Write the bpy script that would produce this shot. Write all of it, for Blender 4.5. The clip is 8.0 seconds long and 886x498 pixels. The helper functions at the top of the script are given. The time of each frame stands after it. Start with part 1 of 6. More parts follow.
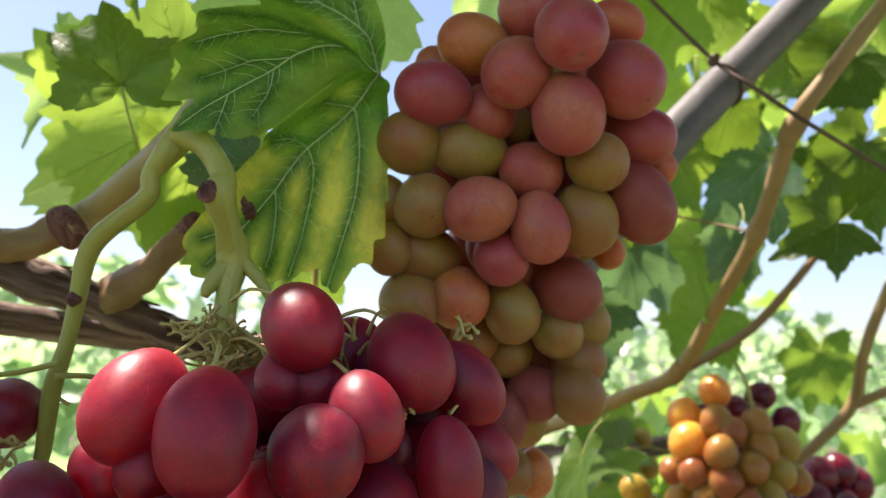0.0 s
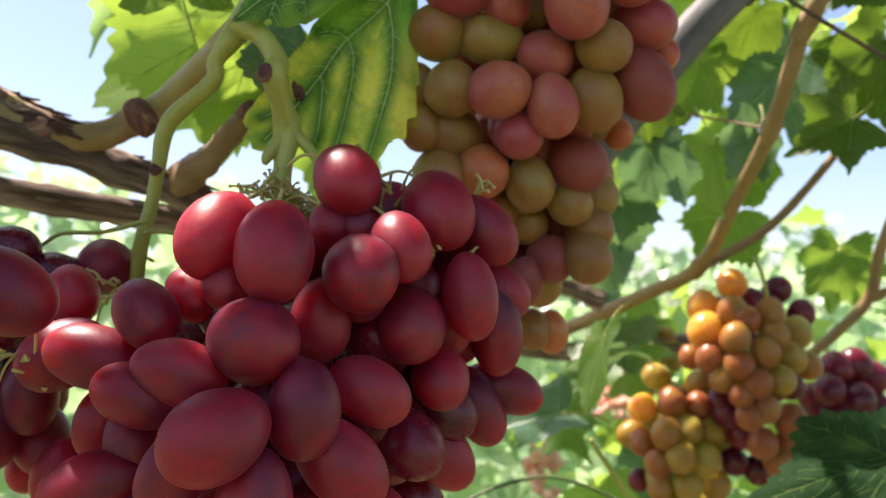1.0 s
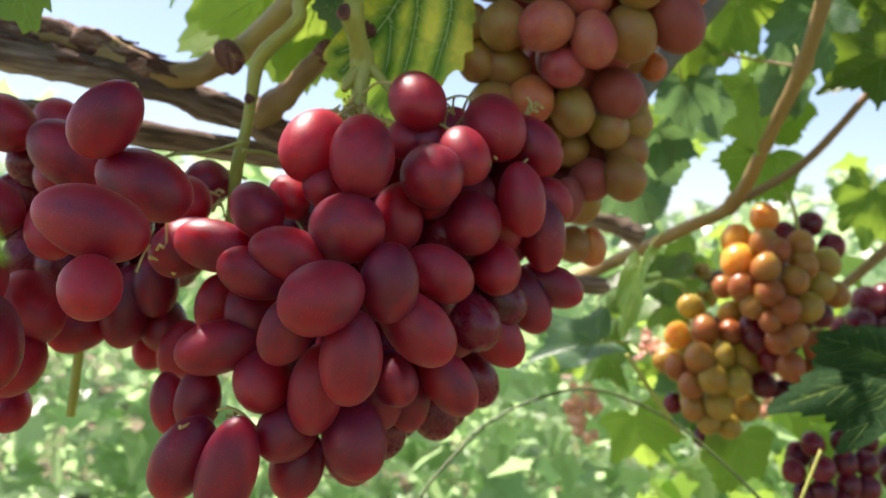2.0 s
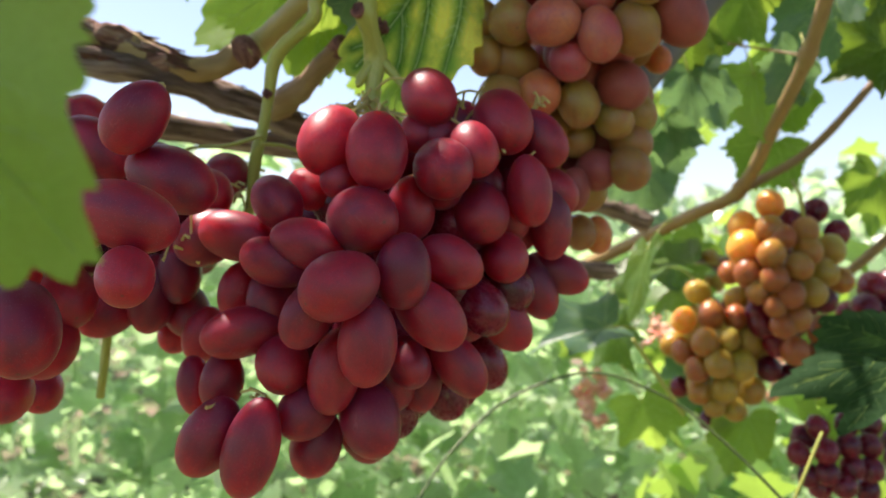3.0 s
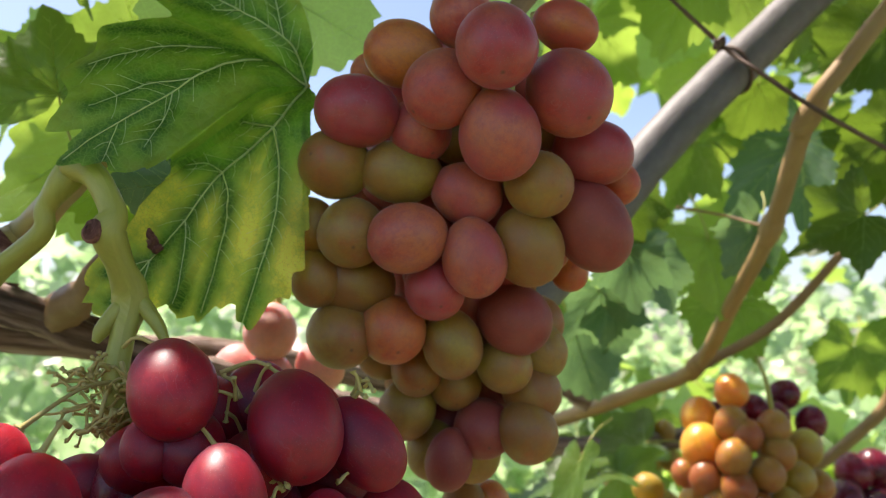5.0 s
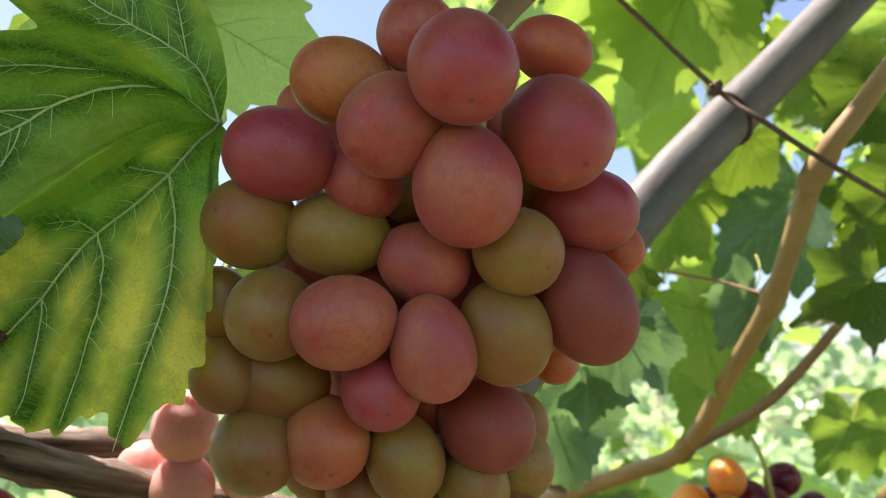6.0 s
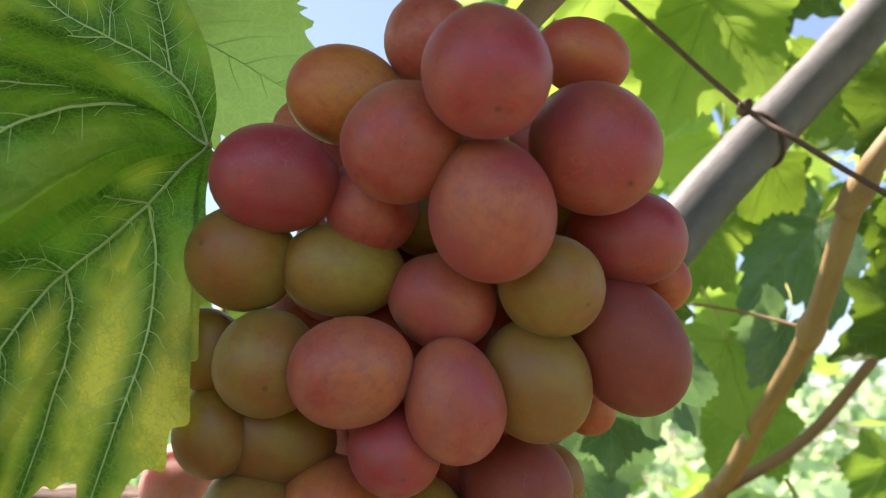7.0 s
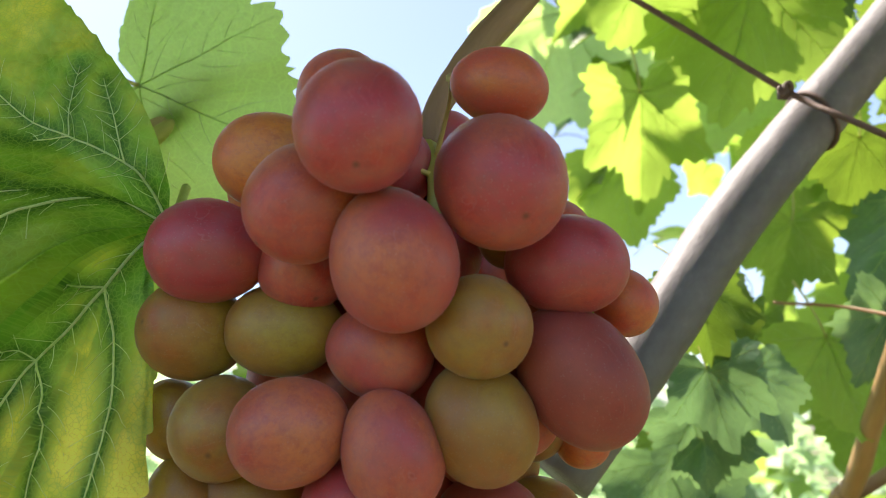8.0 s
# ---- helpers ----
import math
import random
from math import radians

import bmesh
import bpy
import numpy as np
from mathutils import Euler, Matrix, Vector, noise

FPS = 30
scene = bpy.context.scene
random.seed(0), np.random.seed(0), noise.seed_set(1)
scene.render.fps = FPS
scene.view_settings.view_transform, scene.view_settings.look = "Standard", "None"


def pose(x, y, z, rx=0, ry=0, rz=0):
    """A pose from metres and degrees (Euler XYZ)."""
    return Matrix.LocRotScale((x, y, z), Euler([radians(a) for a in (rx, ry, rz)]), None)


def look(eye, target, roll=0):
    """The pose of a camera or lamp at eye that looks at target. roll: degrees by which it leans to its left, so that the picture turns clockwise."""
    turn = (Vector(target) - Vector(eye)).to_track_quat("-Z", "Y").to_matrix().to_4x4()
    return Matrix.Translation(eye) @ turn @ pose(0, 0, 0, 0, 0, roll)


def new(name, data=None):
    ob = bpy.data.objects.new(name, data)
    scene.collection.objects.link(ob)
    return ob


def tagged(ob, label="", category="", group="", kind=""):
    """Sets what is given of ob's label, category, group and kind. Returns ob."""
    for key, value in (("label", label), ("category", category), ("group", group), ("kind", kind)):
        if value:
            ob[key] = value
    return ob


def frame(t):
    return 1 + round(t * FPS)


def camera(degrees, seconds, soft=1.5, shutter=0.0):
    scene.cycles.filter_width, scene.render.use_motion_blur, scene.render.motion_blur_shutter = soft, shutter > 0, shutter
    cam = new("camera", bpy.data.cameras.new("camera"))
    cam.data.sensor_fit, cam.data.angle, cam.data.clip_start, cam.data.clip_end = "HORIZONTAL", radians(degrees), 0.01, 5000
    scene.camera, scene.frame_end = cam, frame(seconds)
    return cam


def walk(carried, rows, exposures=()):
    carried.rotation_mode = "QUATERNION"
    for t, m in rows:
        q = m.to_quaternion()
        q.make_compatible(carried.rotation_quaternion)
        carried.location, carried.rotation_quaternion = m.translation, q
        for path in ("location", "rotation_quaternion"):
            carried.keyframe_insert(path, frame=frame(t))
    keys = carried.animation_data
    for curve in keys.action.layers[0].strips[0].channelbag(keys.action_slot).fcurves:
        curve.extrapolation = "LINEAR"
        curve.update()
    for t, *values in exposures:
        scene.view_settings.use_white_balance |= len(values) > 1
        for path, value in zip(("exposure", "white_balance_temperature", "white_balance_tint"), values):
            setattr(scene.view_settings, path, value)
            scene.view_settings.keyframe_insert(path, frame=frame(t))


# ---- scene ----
cam = camera(57.5, 8.0, 1.0)
cam.data.dof.use_dof = True
cam.data.dof.focus_distance = 0.215
cam.data.dof.aperture_fstop = 18.5
METRES, EYE, TILT, LEAN, TURN = 0.45, 1.6, 9.0, 0.0, 0.0
ROWS = [
    (0.0, 0.0, 0.0, 0.0, 0.0, 0.0, -0.0),
    (0.5, 0.013, -0.0574, -0.0219, 1.38, -2.66, 0.34),
    (1.0, 0.0142, -0.1052, -0.0497, 2.79, -4.98, 0.7),
    (1.5, 0.0069, -0.1699, -0.0689, 4.05, -6.97, 0.92),
    (1.7, 0.0044, -0.1947, -0.0783, 4.75, -7.52, 1.0),
    (2.8, 0.011, -0.267, -0.080, 6.5, -8.7, 1.3),
    (3.0, 0.0085, -0.259, -0.0728, 6.32, -9.0, 1.35),
    (3.5, 0.0427, -0.1976, -0.0571, 6.57, -8.23, 1.19),
    (4.0, 0.0603, -0.1336, -0.0202, 6.21, -6.71, 0.97),
    (4.5, 0.0784, -0.0484, 0.0237, 5.37, -4.85, 0.7),
    (5.0, 0.104, 0.0617, 0.0553, 4.3, -2.84, 0.23),
    (6.5, 0.1011, 0.2534, 0.0649, 1.52, 2.53, 0.07),
    (7.0, 0.0937, 0.2757, 0.0683, 2.46, 3.52, 0.88),
    (7.5, 0.1134, 0.2843, 0.0678, 5.0, 4.69, 2.95),
    (8.0, 0.2046, 0.2926, 0.0753, 13.24, 5.57, 6.94),
]
walk(cam, [(t, pose(0, 0, EYE, TILT, LEAN, TURN) @ pose(METRES * x, METRES * y, METRES * z, 90 + pitch, roll, yaw)) for t, x, y, z, yaw, pitch, roll in ROWS], [(0.0, 1.07), (3.5, 1.10), (5.0, 1.02), (6.5, 1.22), (7.5, 1.34), (8.0, 1.42)])

# ---- light ----
scene.view_settings.use_white_balance = True
scene.view_settings.white_balance_temperature = 6800
scene.view_settings.white_balance_tint = 19
SUN_DIR = Vector((-0.38, 0.20, 0.90)).normalized()
world = bpy.data.worlds.new("sky")
scene.world = world
world.use_nodes = True
wn = world.node_tree.nodes
sky = wn.new("ShaderNodeTexSky")
sky.sky_type, sky.sun_disc = "NISHITA", False
sky.sun_elevation = math.asin(SUN_DIR.z)
sky.ozone_density, sky.dust_density = 2.2, 1.3
sky.sun_rotation = math.atan2(SUN_DIR.x, SUN_DIR.y)
wn["Background"].inputs["Strength"].default_value = 0.112
world.node_tree.links.new(sky.outputs[0], wn["Background"].inputs["Color"])
sun_data = bpy.data.lights.new("sun", "SUN")
sun_data.energy, sun_data.angle, sun_data.color = 5.0, radians(0.5), (1.0, 0.95, 0.86)
sun = new("sun", sun_data)
sun.matrix_basis = look((0, 0, 6), Vector((0, 0, 6)) - SUN_DIR)


# ---- materials ----
def mat(name):
    m = bpy.data.materials.new(name)
    m.use_nodes = True
    return m, m.node_tree.nodes, m.node_tree.links, m.node_tree.nodes["Principled BSDF"]


def node(nodes, kind, **values):
    n = nodes.new("ShaderNode" + kind)
    for key, value in values.items():
        n.inputs[key].default_value = value
    return n


def ramp(nodes, stops):
    n = nodes.new("ShaderNodeValToRGB")
    r = n.color_ramp
    while len(r.elements) < len(stops):
        r.elements.new(0.5)
    for e, (p, c) in zip(r.elements, stops):
        e.position, e.color = p, (*c, 1)
    return n


def mix(nodes, links, fac, a, b, blend="MIX"):
    n = nodes.new("ShaderNodeMix")
    n.data_type, n.blend_type = "RGBA", blend
    for socket, value in ((n.inputs[0], fac), (n.inputs[6], a), (n.inputs[7], b)):
        if isinstance(value, (int, float)):
            socket.default_value = value
        elif isinstance(value, tuple):
            socket.default_value = (*value, 1)
        else:
            links.new(value, socket)
    return n.outputs[2]


def scaled(nodes, links, source, low, high, start=0.0, end=1.0):
    n = nodes.new("ShaderNodeMapRange")
    links.new(source, n.inputs[0])
    for k, v in zip((1, 2, 3, 4), (start, end, low, high)):
        n.inputs[k].default_value = v
    return n.outputs[0]


def grape_skin(name, dark, light, blush, bloom, bloom_amount, glow, sss=0.35, rough=0.50, depth=0.016, dust_sheen=0.10, mottle=0.42):
    """Waxy berry skin: soft two-tone colour with a blush towards the tip, thin pale bloom, freckles and a scar."""
    m, n, l, p = mat(name)
    co = n.new("ShaderNodeTexCoord")
    info = n.new("ShaderNodeObjectInfo")
    shift = n.new("ShaderNodeVectorMath")
    shift.operation = "MULTIPLY_ADD"
    comb = n.new("ShaderNodeCombineXYZ")
    for k in range(3):
        l.new(info.outputs["Random"], comb.inputs[k])
    l.new(comb.outputs[0], shift.inputs[0])
    shift.inputs[1].default_value = (37, 53, 71)
    l.new(co.outputs["Object"], shift.inputs[2])
    big = node(n, "TexNoise", Scale=1.0, Detail=1.5, Roughness=0.4)
    mid = node(n, "TexNoise", Scale=2.0, Detail=2.5, Roughness=0.5)
    fine = node(n, "TexNoise", Scale=30.0, Detail=4.0)
    streak = node(n, "TexNoise", Scale=5.5, Detail=9.0, Roughness=0.78)
    for t in (big, mid, fine, streak):
        l.new(shift.outputs[0], t.inputs["Vector"])
    tone = n.new("ShaderNodeMath")
    tone.operation = "MULTIPLY_ADD"
    tone.use_clamp = True
    l.new(big.outputs[0], tone.inputs[0])
    tone.inputs[1].default_value = 3.0
    l.new(scaled(n, l, info.outputs["Random"], -1.85, -0.20), tone.inputs[2])
    body = mix(n, l, tone.outputs[0], dark, light)
    sep = n.new("ShaderNodeSeparateXYZ")
    l.new(co.outputs["Object"], sep.inputs[0])
    ends = n.new("ShaderNodeMath")
    ends.operation = "MULTIPLY"
    l.new(scaled(n, l, sep.outputs[2], 0.9, 0.0, -1.0, 0.35), ends.inputs[0])
    l.new(scaled(n, l, mid.outputs[0], 0.15, 1.0, 0.28, 0.72), ends.inputs[1])
    blushed = mix(n, l, ends.outputs[0], body, blush)
    mottled = mix(n, l, scaled(n, l, streak.outputs[0], 0.0, mottle, 0.44, 0.64), blushed, tuple(c * 0.62 for c in dark))
    dust = n.new("ShaderNodeMath")
    dust.operation = "MULTIPLY"
    l.new(scaled(n, l, mid.outputs[0], bloom_amount * 1.6, bloom_amount * 0.25, 0.28, 0.68), dust.inputs[0])
    l.new(scaled(n, l, streak.outputs[0], 0.45, 1.0, 0.35, 0.62), dust.inputs[1])
    waxy = mix(n, l, dust.outputs[0], mottled, bloom)
    freckle = node(n, "TexVoronoi", Scale=7.0)
    l.new(shift.outputs[0], freckle.inputs["Vector"])
    pale = node(n, "TexVoronoi", Scale=17.0)
    l.new(shift.outputs[0], pale.inputs["Vector"])
    dotted = mix(n, l, scaled(n, l, pale.outputs["Distance"], 0.42, 0.0, 0.06, 0.22), waxy, tuple(0.5 * c + 0.16 for c in bloom))
    scratch = node(n, "TexWave", Scale=1.3, Distortion=14.0, Detail=3.0)
    l.new(shift.outputs[0], scratch.inputs["Vector"])
    rubbed = n.new("ShaderNodeMath")
    rubbed.operation = "MULTIPLY"
    l.new(scaled(n, l, scratch.outputs["Fac"], 0.0, 0.12, 0.975, 0.995), rubbed.inputs[0])
    l.new(scaled(n, l, mid.outputs[0], 0.0, 1.0, 0.54, 0.62), rubbed.inputs[1])
    dotted = mix(n, l, rubbed.outputs[0], dotted, tuple(0.6 * c + 0.22 for c in bloom))
    specked = mix(n, l, scaled(n, l, freckle.outputs["Distance"], 0.5, 0.0, 0.02, 0.07), dotted, (0.14, 0.06, 0.04))
    scarred = mix(n, l, scaled(n, l, sep.outputs[2], 0.7, 0.0, -0.9985, -0.994), specked, (0.09, 0.045, 0.03))
    l.new(scarred, p.inputs["Base Color"])
    l.new(scaled(n, l, streak.outputs[0], rough + 0.12, rough - 0.08, 0.35, 0.65), p.inputs["Roughness"])
    p.inputs["Subsurface Weight"].default_value = sss
    p.inputs["Subsurface Radius"].default_value = glow
    p.inputs["Subsurface Scale"].default_value = depth
    p.inputs["Specular IOR Level"].default_value = 0.46
    p.inputs["Sheen Weight"].default_value = dust_sheen
    p.inputs["Sheen Roughness"].default_value = 0.4
    p.inputs["Sheen Tint"].default_value = (1.0, 0.82, 0.86, 1)
    bump = node(n, "Bump", Strength=0.10, Distance=0.0005)
    l.new(fine.outputs[0], bump.inputs["Height"])
    l.new(bump.outputs[0], p.inputs["Normal"])
    return m


GRAPE_RED = grape_skin("red_grape_skin", (0.125, 0.0016, 0.026), (0.33, 0.012, 0.034), (0.38, 0.014, 0.022), (0.36, 0.065, 0.11), 0.08, (1.0, 0.05, 0.06), 0.90, 0.41, 0.050, 0.02)
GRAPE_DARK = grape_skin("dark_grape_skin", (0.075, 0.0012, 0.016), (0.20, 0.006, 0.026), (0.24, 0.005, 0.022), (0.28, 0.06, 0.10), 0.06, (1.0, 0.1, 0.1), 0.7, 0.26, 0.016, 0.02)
GRAPE_PINK = grape_skin("pink_grape_skin", (0.41, 0.042, 0.054), (0.54, 0.155, 0.056), (0.48, 0.034, 0.050), (0.58, 0.27, 0.29), 0.17, (1.0, 0.30, 0.12), 0.60, 0.38, 0.012, 0.10, 0.62)
GRAPE_ROSE = grape_skin("rose_grape_skin", (0.54, 0.085, 0.040), (0.62, 0.240, 0.036), (0.52, 0.055, 0.042), (0.56, 0.28, 0.22), 0.13, (1.0, 0.35, 0.10), 0.60, 0.40, 0.012, 0.10, 0.55)
GRAPE_GREEN = grape_skin("green_grape_skin", (0.30, 0.125, 0.022), (0.34, 0.245, 0.030), (0.38, 0.085, 0.030), (0.42, 0.30, 0.18), 0.13, (1.0, 0.6, 0.12), 0.55, 0.40, 0.012, 0.10, 0.50)
GRAPE_TAWNY = grape_skin("tawny_grape_skin", (0.33, 0.092, 0.020), (0.39, 0.210, 0.032), (0.37, 0.070, 0.022), (0.42, 0.27, 0.17), 0.08, (1.0, 0.5, 0.10), 0.85, 0.34, 0.022, 0.02)
GRAPE_PALE = grape_skin("pale_grape_skin", (0.36, 0.22, 0.026), (0.42, 0.34, 0.050), (0.42, 0.15, 0.03), (0.46, 0.40, 0.22), 0.07, (1.0, 0.75, 0.15), 0.85, 0.34, 0.022, 0.02)
GRAPE_RUBY = grape_skin("ruby_grape_skin", (0.24, 0.030, 0.030), (0.34, 0.070, 0.045), (0.28, 0.030, 0.030), (0.36, 0.12, 0.10), 0.14, (1.0, 0.2, 0.1), 0.35)
# pink skin paled so that sunlight is already in its colour
GRAPE_BLUSH_LIT = grape_skin("blush_lit_grape_skin", (0.78, 0.36, 0.32), (0.82, 0.46, 0.32), (0.74, 0.34, 0.14), (0.68, 0.42, 0.40), 0.22, (1.0, 0.4, 0.3), 0.6, 0.42)
# brighter skin for the upper left berries, with their sunlight put into its colour
GRAPE_AMBER_LIT = grape_skin("amber_lit_grape_skin", (0.80, 0.30, 0.022), (0.88, 0.50, 0.05), (0.76, 0.20, 0.03), (0.68, 0.44, 0.22), 0.08, (1.0, 0.5, 0.12), 0.85, 0.32, 0.030)


def leaf_skin(name, deep, fresh, yellow, amount, through_colour, through_amount, gloss, keep=0.25, islands=False, age=0.50, patch=2.6, between=False, cells=75.0, shine=0.32):
    """Leaf blade: mottled green with a fine net of veins, lit through by the sun."""
    m, n, l, p = mat(name)
    uv = n.new("ShaderNodeUVMap")
    info = n.new("ShaderNodeObjectInfo")
    comb = n.new("ShaderNodeCombineXYZ")
    l.new(scaled(n, l, info.outputs["Random"], 0.0, 40.0), comb.inputs[2])
    add = n.new("ShaderNodeVectorMath")
    l.new(uv.outputs[0], add.inputs[0])
    l.new(comb.outputs[0], add.inputs[1])
    big = node(n, "TexNoise", Scale=patch, Detail=4.0, Roughness=0.6)
    small = node(n, "TexNoise", Scale=22.0, Detail=4.0)
    net = node(n, "TexVoronoi", Scale=48.0 if between else 26.0)
    net.feature = "DISTANCE_TO_EDGE"
    mesh_net = node(n, "TexVoronoi", Scale=cells)
    mesh_net.feature = "DISTANCE_TO_EDGE"
    for t in (big, small, net, mesh_net):
        l.new(add.outputs[0], t.inputs["Vector"])
    tone = scaled(n, l, small.outputs[0], 0.0, 1.0, 0.3, 0.7)
    if between:
        near = n.new("ShaderNodeAttribute")
        near.attribute_name = "vein_gap"
        spread_tone = n.new("ShaderNodeMath")
        spread_tone.operation = "MULTIPLY"
        l.new(near.outputs["Fac"], spread_tone.inputs[0])
        l.new(scaled(n, l, small.outputs[0], 0.45, 1.0, 0.3, 0.7), spread_tone.inputs[1])
        tone = spread_tone.outputs[0]
    base = mix(n, l, tone, deep, fresh)
    spread = scaled(n, l, big.outputs[0], 0.10 if between else 0.0, amount, age, age + (0.20 if between else 0.14))
    if between:
        gap = n.new("ShaderNodeAttribute")
        gap.attribute_name = "between"
        both = n.new("ShaderNodeMath")
        both.operation = "MULTIPLY"
        l.new(spread, both.inputs[0])
        l.new(gap.outputs["Fac"], both.inputs[1])
        spread = both.outputs[0]
    aged = mix(n, l, spread, base, yellow)
    # random leaves painted darker as shaded gaps, paler as sun highlights
    if islands:
        geo = n.new("ShaderNodeNewGeometry")
        shade = mix(n, l, scaled(n, l, geo.outputs["Random Per Island"], 0.0, 0.75, 0.5, 0.0), aged, tuple(c * 0.45 for c in deep))
        aged = mix(n, l, scaled(n, l, geo.outputs["Random Per Island"], 0.0, 0.85, 0.62, 1.0), shade, tuple(min(0.5, c * 1.9 + 0.06) for c in fresh))
    if not between:
        aged = mix(n, l, scaled(n, l, info.outputs["Random"], 0.0, 0.40), aged, (deep[0] * 0.6, deep[1] * 0.75, deep[2] * 1.6))
    net_colour = (0.26, 0.40, 0.07) if between else tuple(min(1, c * 1.7 + 0.03) for c in fresh)
    lined = mix(n, l, scaled(n, l, net.outputs["Distance"], 0.30 if between else 0.40, 0.0, 0.0, 0.05), aged, net_colour)
    fine = mix(n, l, scaled(n, l, mesh_net.outputs["Distance"], 0.40 if between else 0.40, 0.0, 0.0, 0.11), lined, tuple(c * 0.8 for c in net_colour) if between else tuple(min(1, c * 1.5 + 0.02) for c in fresh))
    l.new(fine, p.inputs["Base Color"])
    p.inputs["Roughness"].default_value = gloss
    p.inputs["Specular IOR Level"].default_value = shine
    if between:
        p.inputs["Coat Weight"].default_value = 0.3
        p.inputs["Coat Roughness"].default_value = 0.34
    bump = node(n, "Bump", Strength=0.9 if between else 0.3, Distance=0.0010)
    l.new(net.outputs["Distance"], bump.inputs["Height"])
    l.new(bump.outputs[0], p.inputs["Normal"])
    tr = n.new("ShaderNodeBsdfTranslucent")
    tint = mix(n, l, 1.0 - keep, mix(n, l, 1.0, fine, (2.2, 2.2, 2.2), "MULTIPLY"), through_colour)
    thick = n.new("ShaderNodeMath")
    thick.operation = "FRACT"
    l.new(scaled(n, l, info.outputs["Random"], 0.0, 7.3), thick.inputs[0])
    passed = tint if between or islands else mix(n, l, scaled(n, l, thick.outputs[0], 0.0, 0.55), tint, (through_colour[0] * 0.45, through_colour[1] * 0.55, through_colour[2] * 0.8))
    l.new(passed, tr.inputs["Color"])
    ms = n.new("ShaderNodeMixShader")
    ms.inputs[0].default_value = through_amount
    l.new(p.outputs[0], ms.inputs[1])
    l.new(tr.outputs[0], ms.inputs[2])
    l.new(ms.outputs[0], n["Material Output"].inputs["Surface"])
    return m


# one leaf in dull, shaded and sunlit copies: light and shade put into colour
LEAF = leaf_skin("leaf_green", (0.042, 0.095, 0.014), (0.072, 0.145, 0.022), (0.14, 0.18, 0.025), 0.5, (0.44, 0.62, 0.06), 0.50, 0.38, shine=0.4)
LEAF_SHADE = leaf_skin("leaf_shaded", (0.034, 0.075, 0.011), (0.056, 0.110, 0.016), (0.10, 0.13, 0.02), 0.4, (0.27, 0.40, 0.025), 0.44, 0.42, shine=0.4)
LEAF_SUN = leaf_skin("leaf_sunlit", (0.075, 0.140, 0.017), (0.110, 0.195, 0.026), (0.19, 0.24, 0.03), 0.5, (0.66, 0.88, 0.11), 0.60, 0.40, shine=0.4)
# brighter lime copy: the sun on an edge-on leaf is painted in
LEAF_LIME = leaf_skin("leaf_lime_lit", (0.14, 0.24, 0.015), (0.2, 0.32, 0.02), (0.3, 0.34, 0.03), 0.5, (0.8, 0.92, 0.06), 0.58, 0.5)
# blue of the reflected sky is mixed into this green
LEAF_BLUE = leaf_skin("leaf_bluish", (0.055, 0.115, 0.058), (0.085, 0.160, 0.082), (0.12, 0.18, 0.06), 0.4, (0.27, 0.46, 0.11), 0.38, 0.38, shine=0.6)
LEAF_SIDE = leaf_skin("leaf_canopy", (0.055, 0.120, 0.018), (0.09, 0.18, 0.030), (0.18, 0.24, 0.04), 0.5, (0.54, 0.76, 0.10), 0.55, 0.34, 0.35, True, shine=0.5)
# paler copy with the glow of backlight put into its colours
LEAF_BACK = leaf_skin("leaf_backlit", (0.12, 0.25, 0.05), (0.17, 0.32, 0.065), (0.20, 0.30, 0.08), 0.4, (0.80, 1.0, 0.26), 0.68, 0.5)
# near-black green that paints shade onto the leaf by the purple bunch
LEAF_DUSK = leaf_skin("leaf_deep_shade", (0.014, 0.038, 0.012), (0.024, 0.056, 0.018), (0.03, 0.055, 0.02), 0.4, (0.10, 0.20, 0.03), 0.22, 0.75, shine=0.04)
LEAF_HERO = leaf_skin("leaf_aging", (0.019, 0.080, 0.007), (0.108, 0.275, 0.022), (0.72, 0.62, 0.090), 1.0, (0.30, 0.52, 0.03), 0.64, 0.40, 0.95, False, 0.40, 5.0, True, 120.0, 0.55)
# washed-out pale tones: sun glare and haze of the far rows, put into colour
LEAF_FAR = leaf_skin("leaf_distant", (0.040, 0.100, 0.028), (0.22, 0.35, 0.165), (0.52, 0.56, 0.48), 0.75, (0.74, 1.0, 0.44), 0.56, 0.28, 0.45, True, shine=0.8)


def rough_skin(name, stops, scale, stretch, bump_size, roughness, ring=0.0):
    """Bark, cane and stalk skins: noise stretched along the run, in metres."""
    m, n, l, p = mat(name)
    uv = n.new("ShaderNodeUVMap")
    mp = n.new("ShaderNodeMapping")
    mp.inputs["Scale"].default_value = stretch
    l.new(uv.outputs[0], mp.inputs[0])
    a = node(n, "TexNoise", Scale=scale, Detail=8.0, Roughness=0.65)
    b = node(n, "TexNoise", Scale=scale * 0.18, Detail=3.0)
    for t in (a, b):
        l.new(mp.outputs[0], t.inputs["Vector"])
    half = n.new("ShaderNodeMath")
    half.operation = "MULTIPLY_ADD"
    l.new(b.outputs[0], half.inputs[0])
    half.inputs[1].default_value = 0.7
    l.new(scaled(n, l, a.outputs[0], -0.2, 0.5), half.inputs[2])
    r = ramp(n, stops)
    l.new(half.outputs[0], r.inputs[0])
    l.new(r.outputs[0], p.inputs["Base Color"])
    p.inputs["Roughness"].default_value = roughness
    bump = node(n, "Bump", Strength=0.8, Distance=bump_size)
    l.new(a.outputs[0], bump.inputs["Height"])
    l.new(bump.outputs[0], p.inputs["Normal"])
    return m


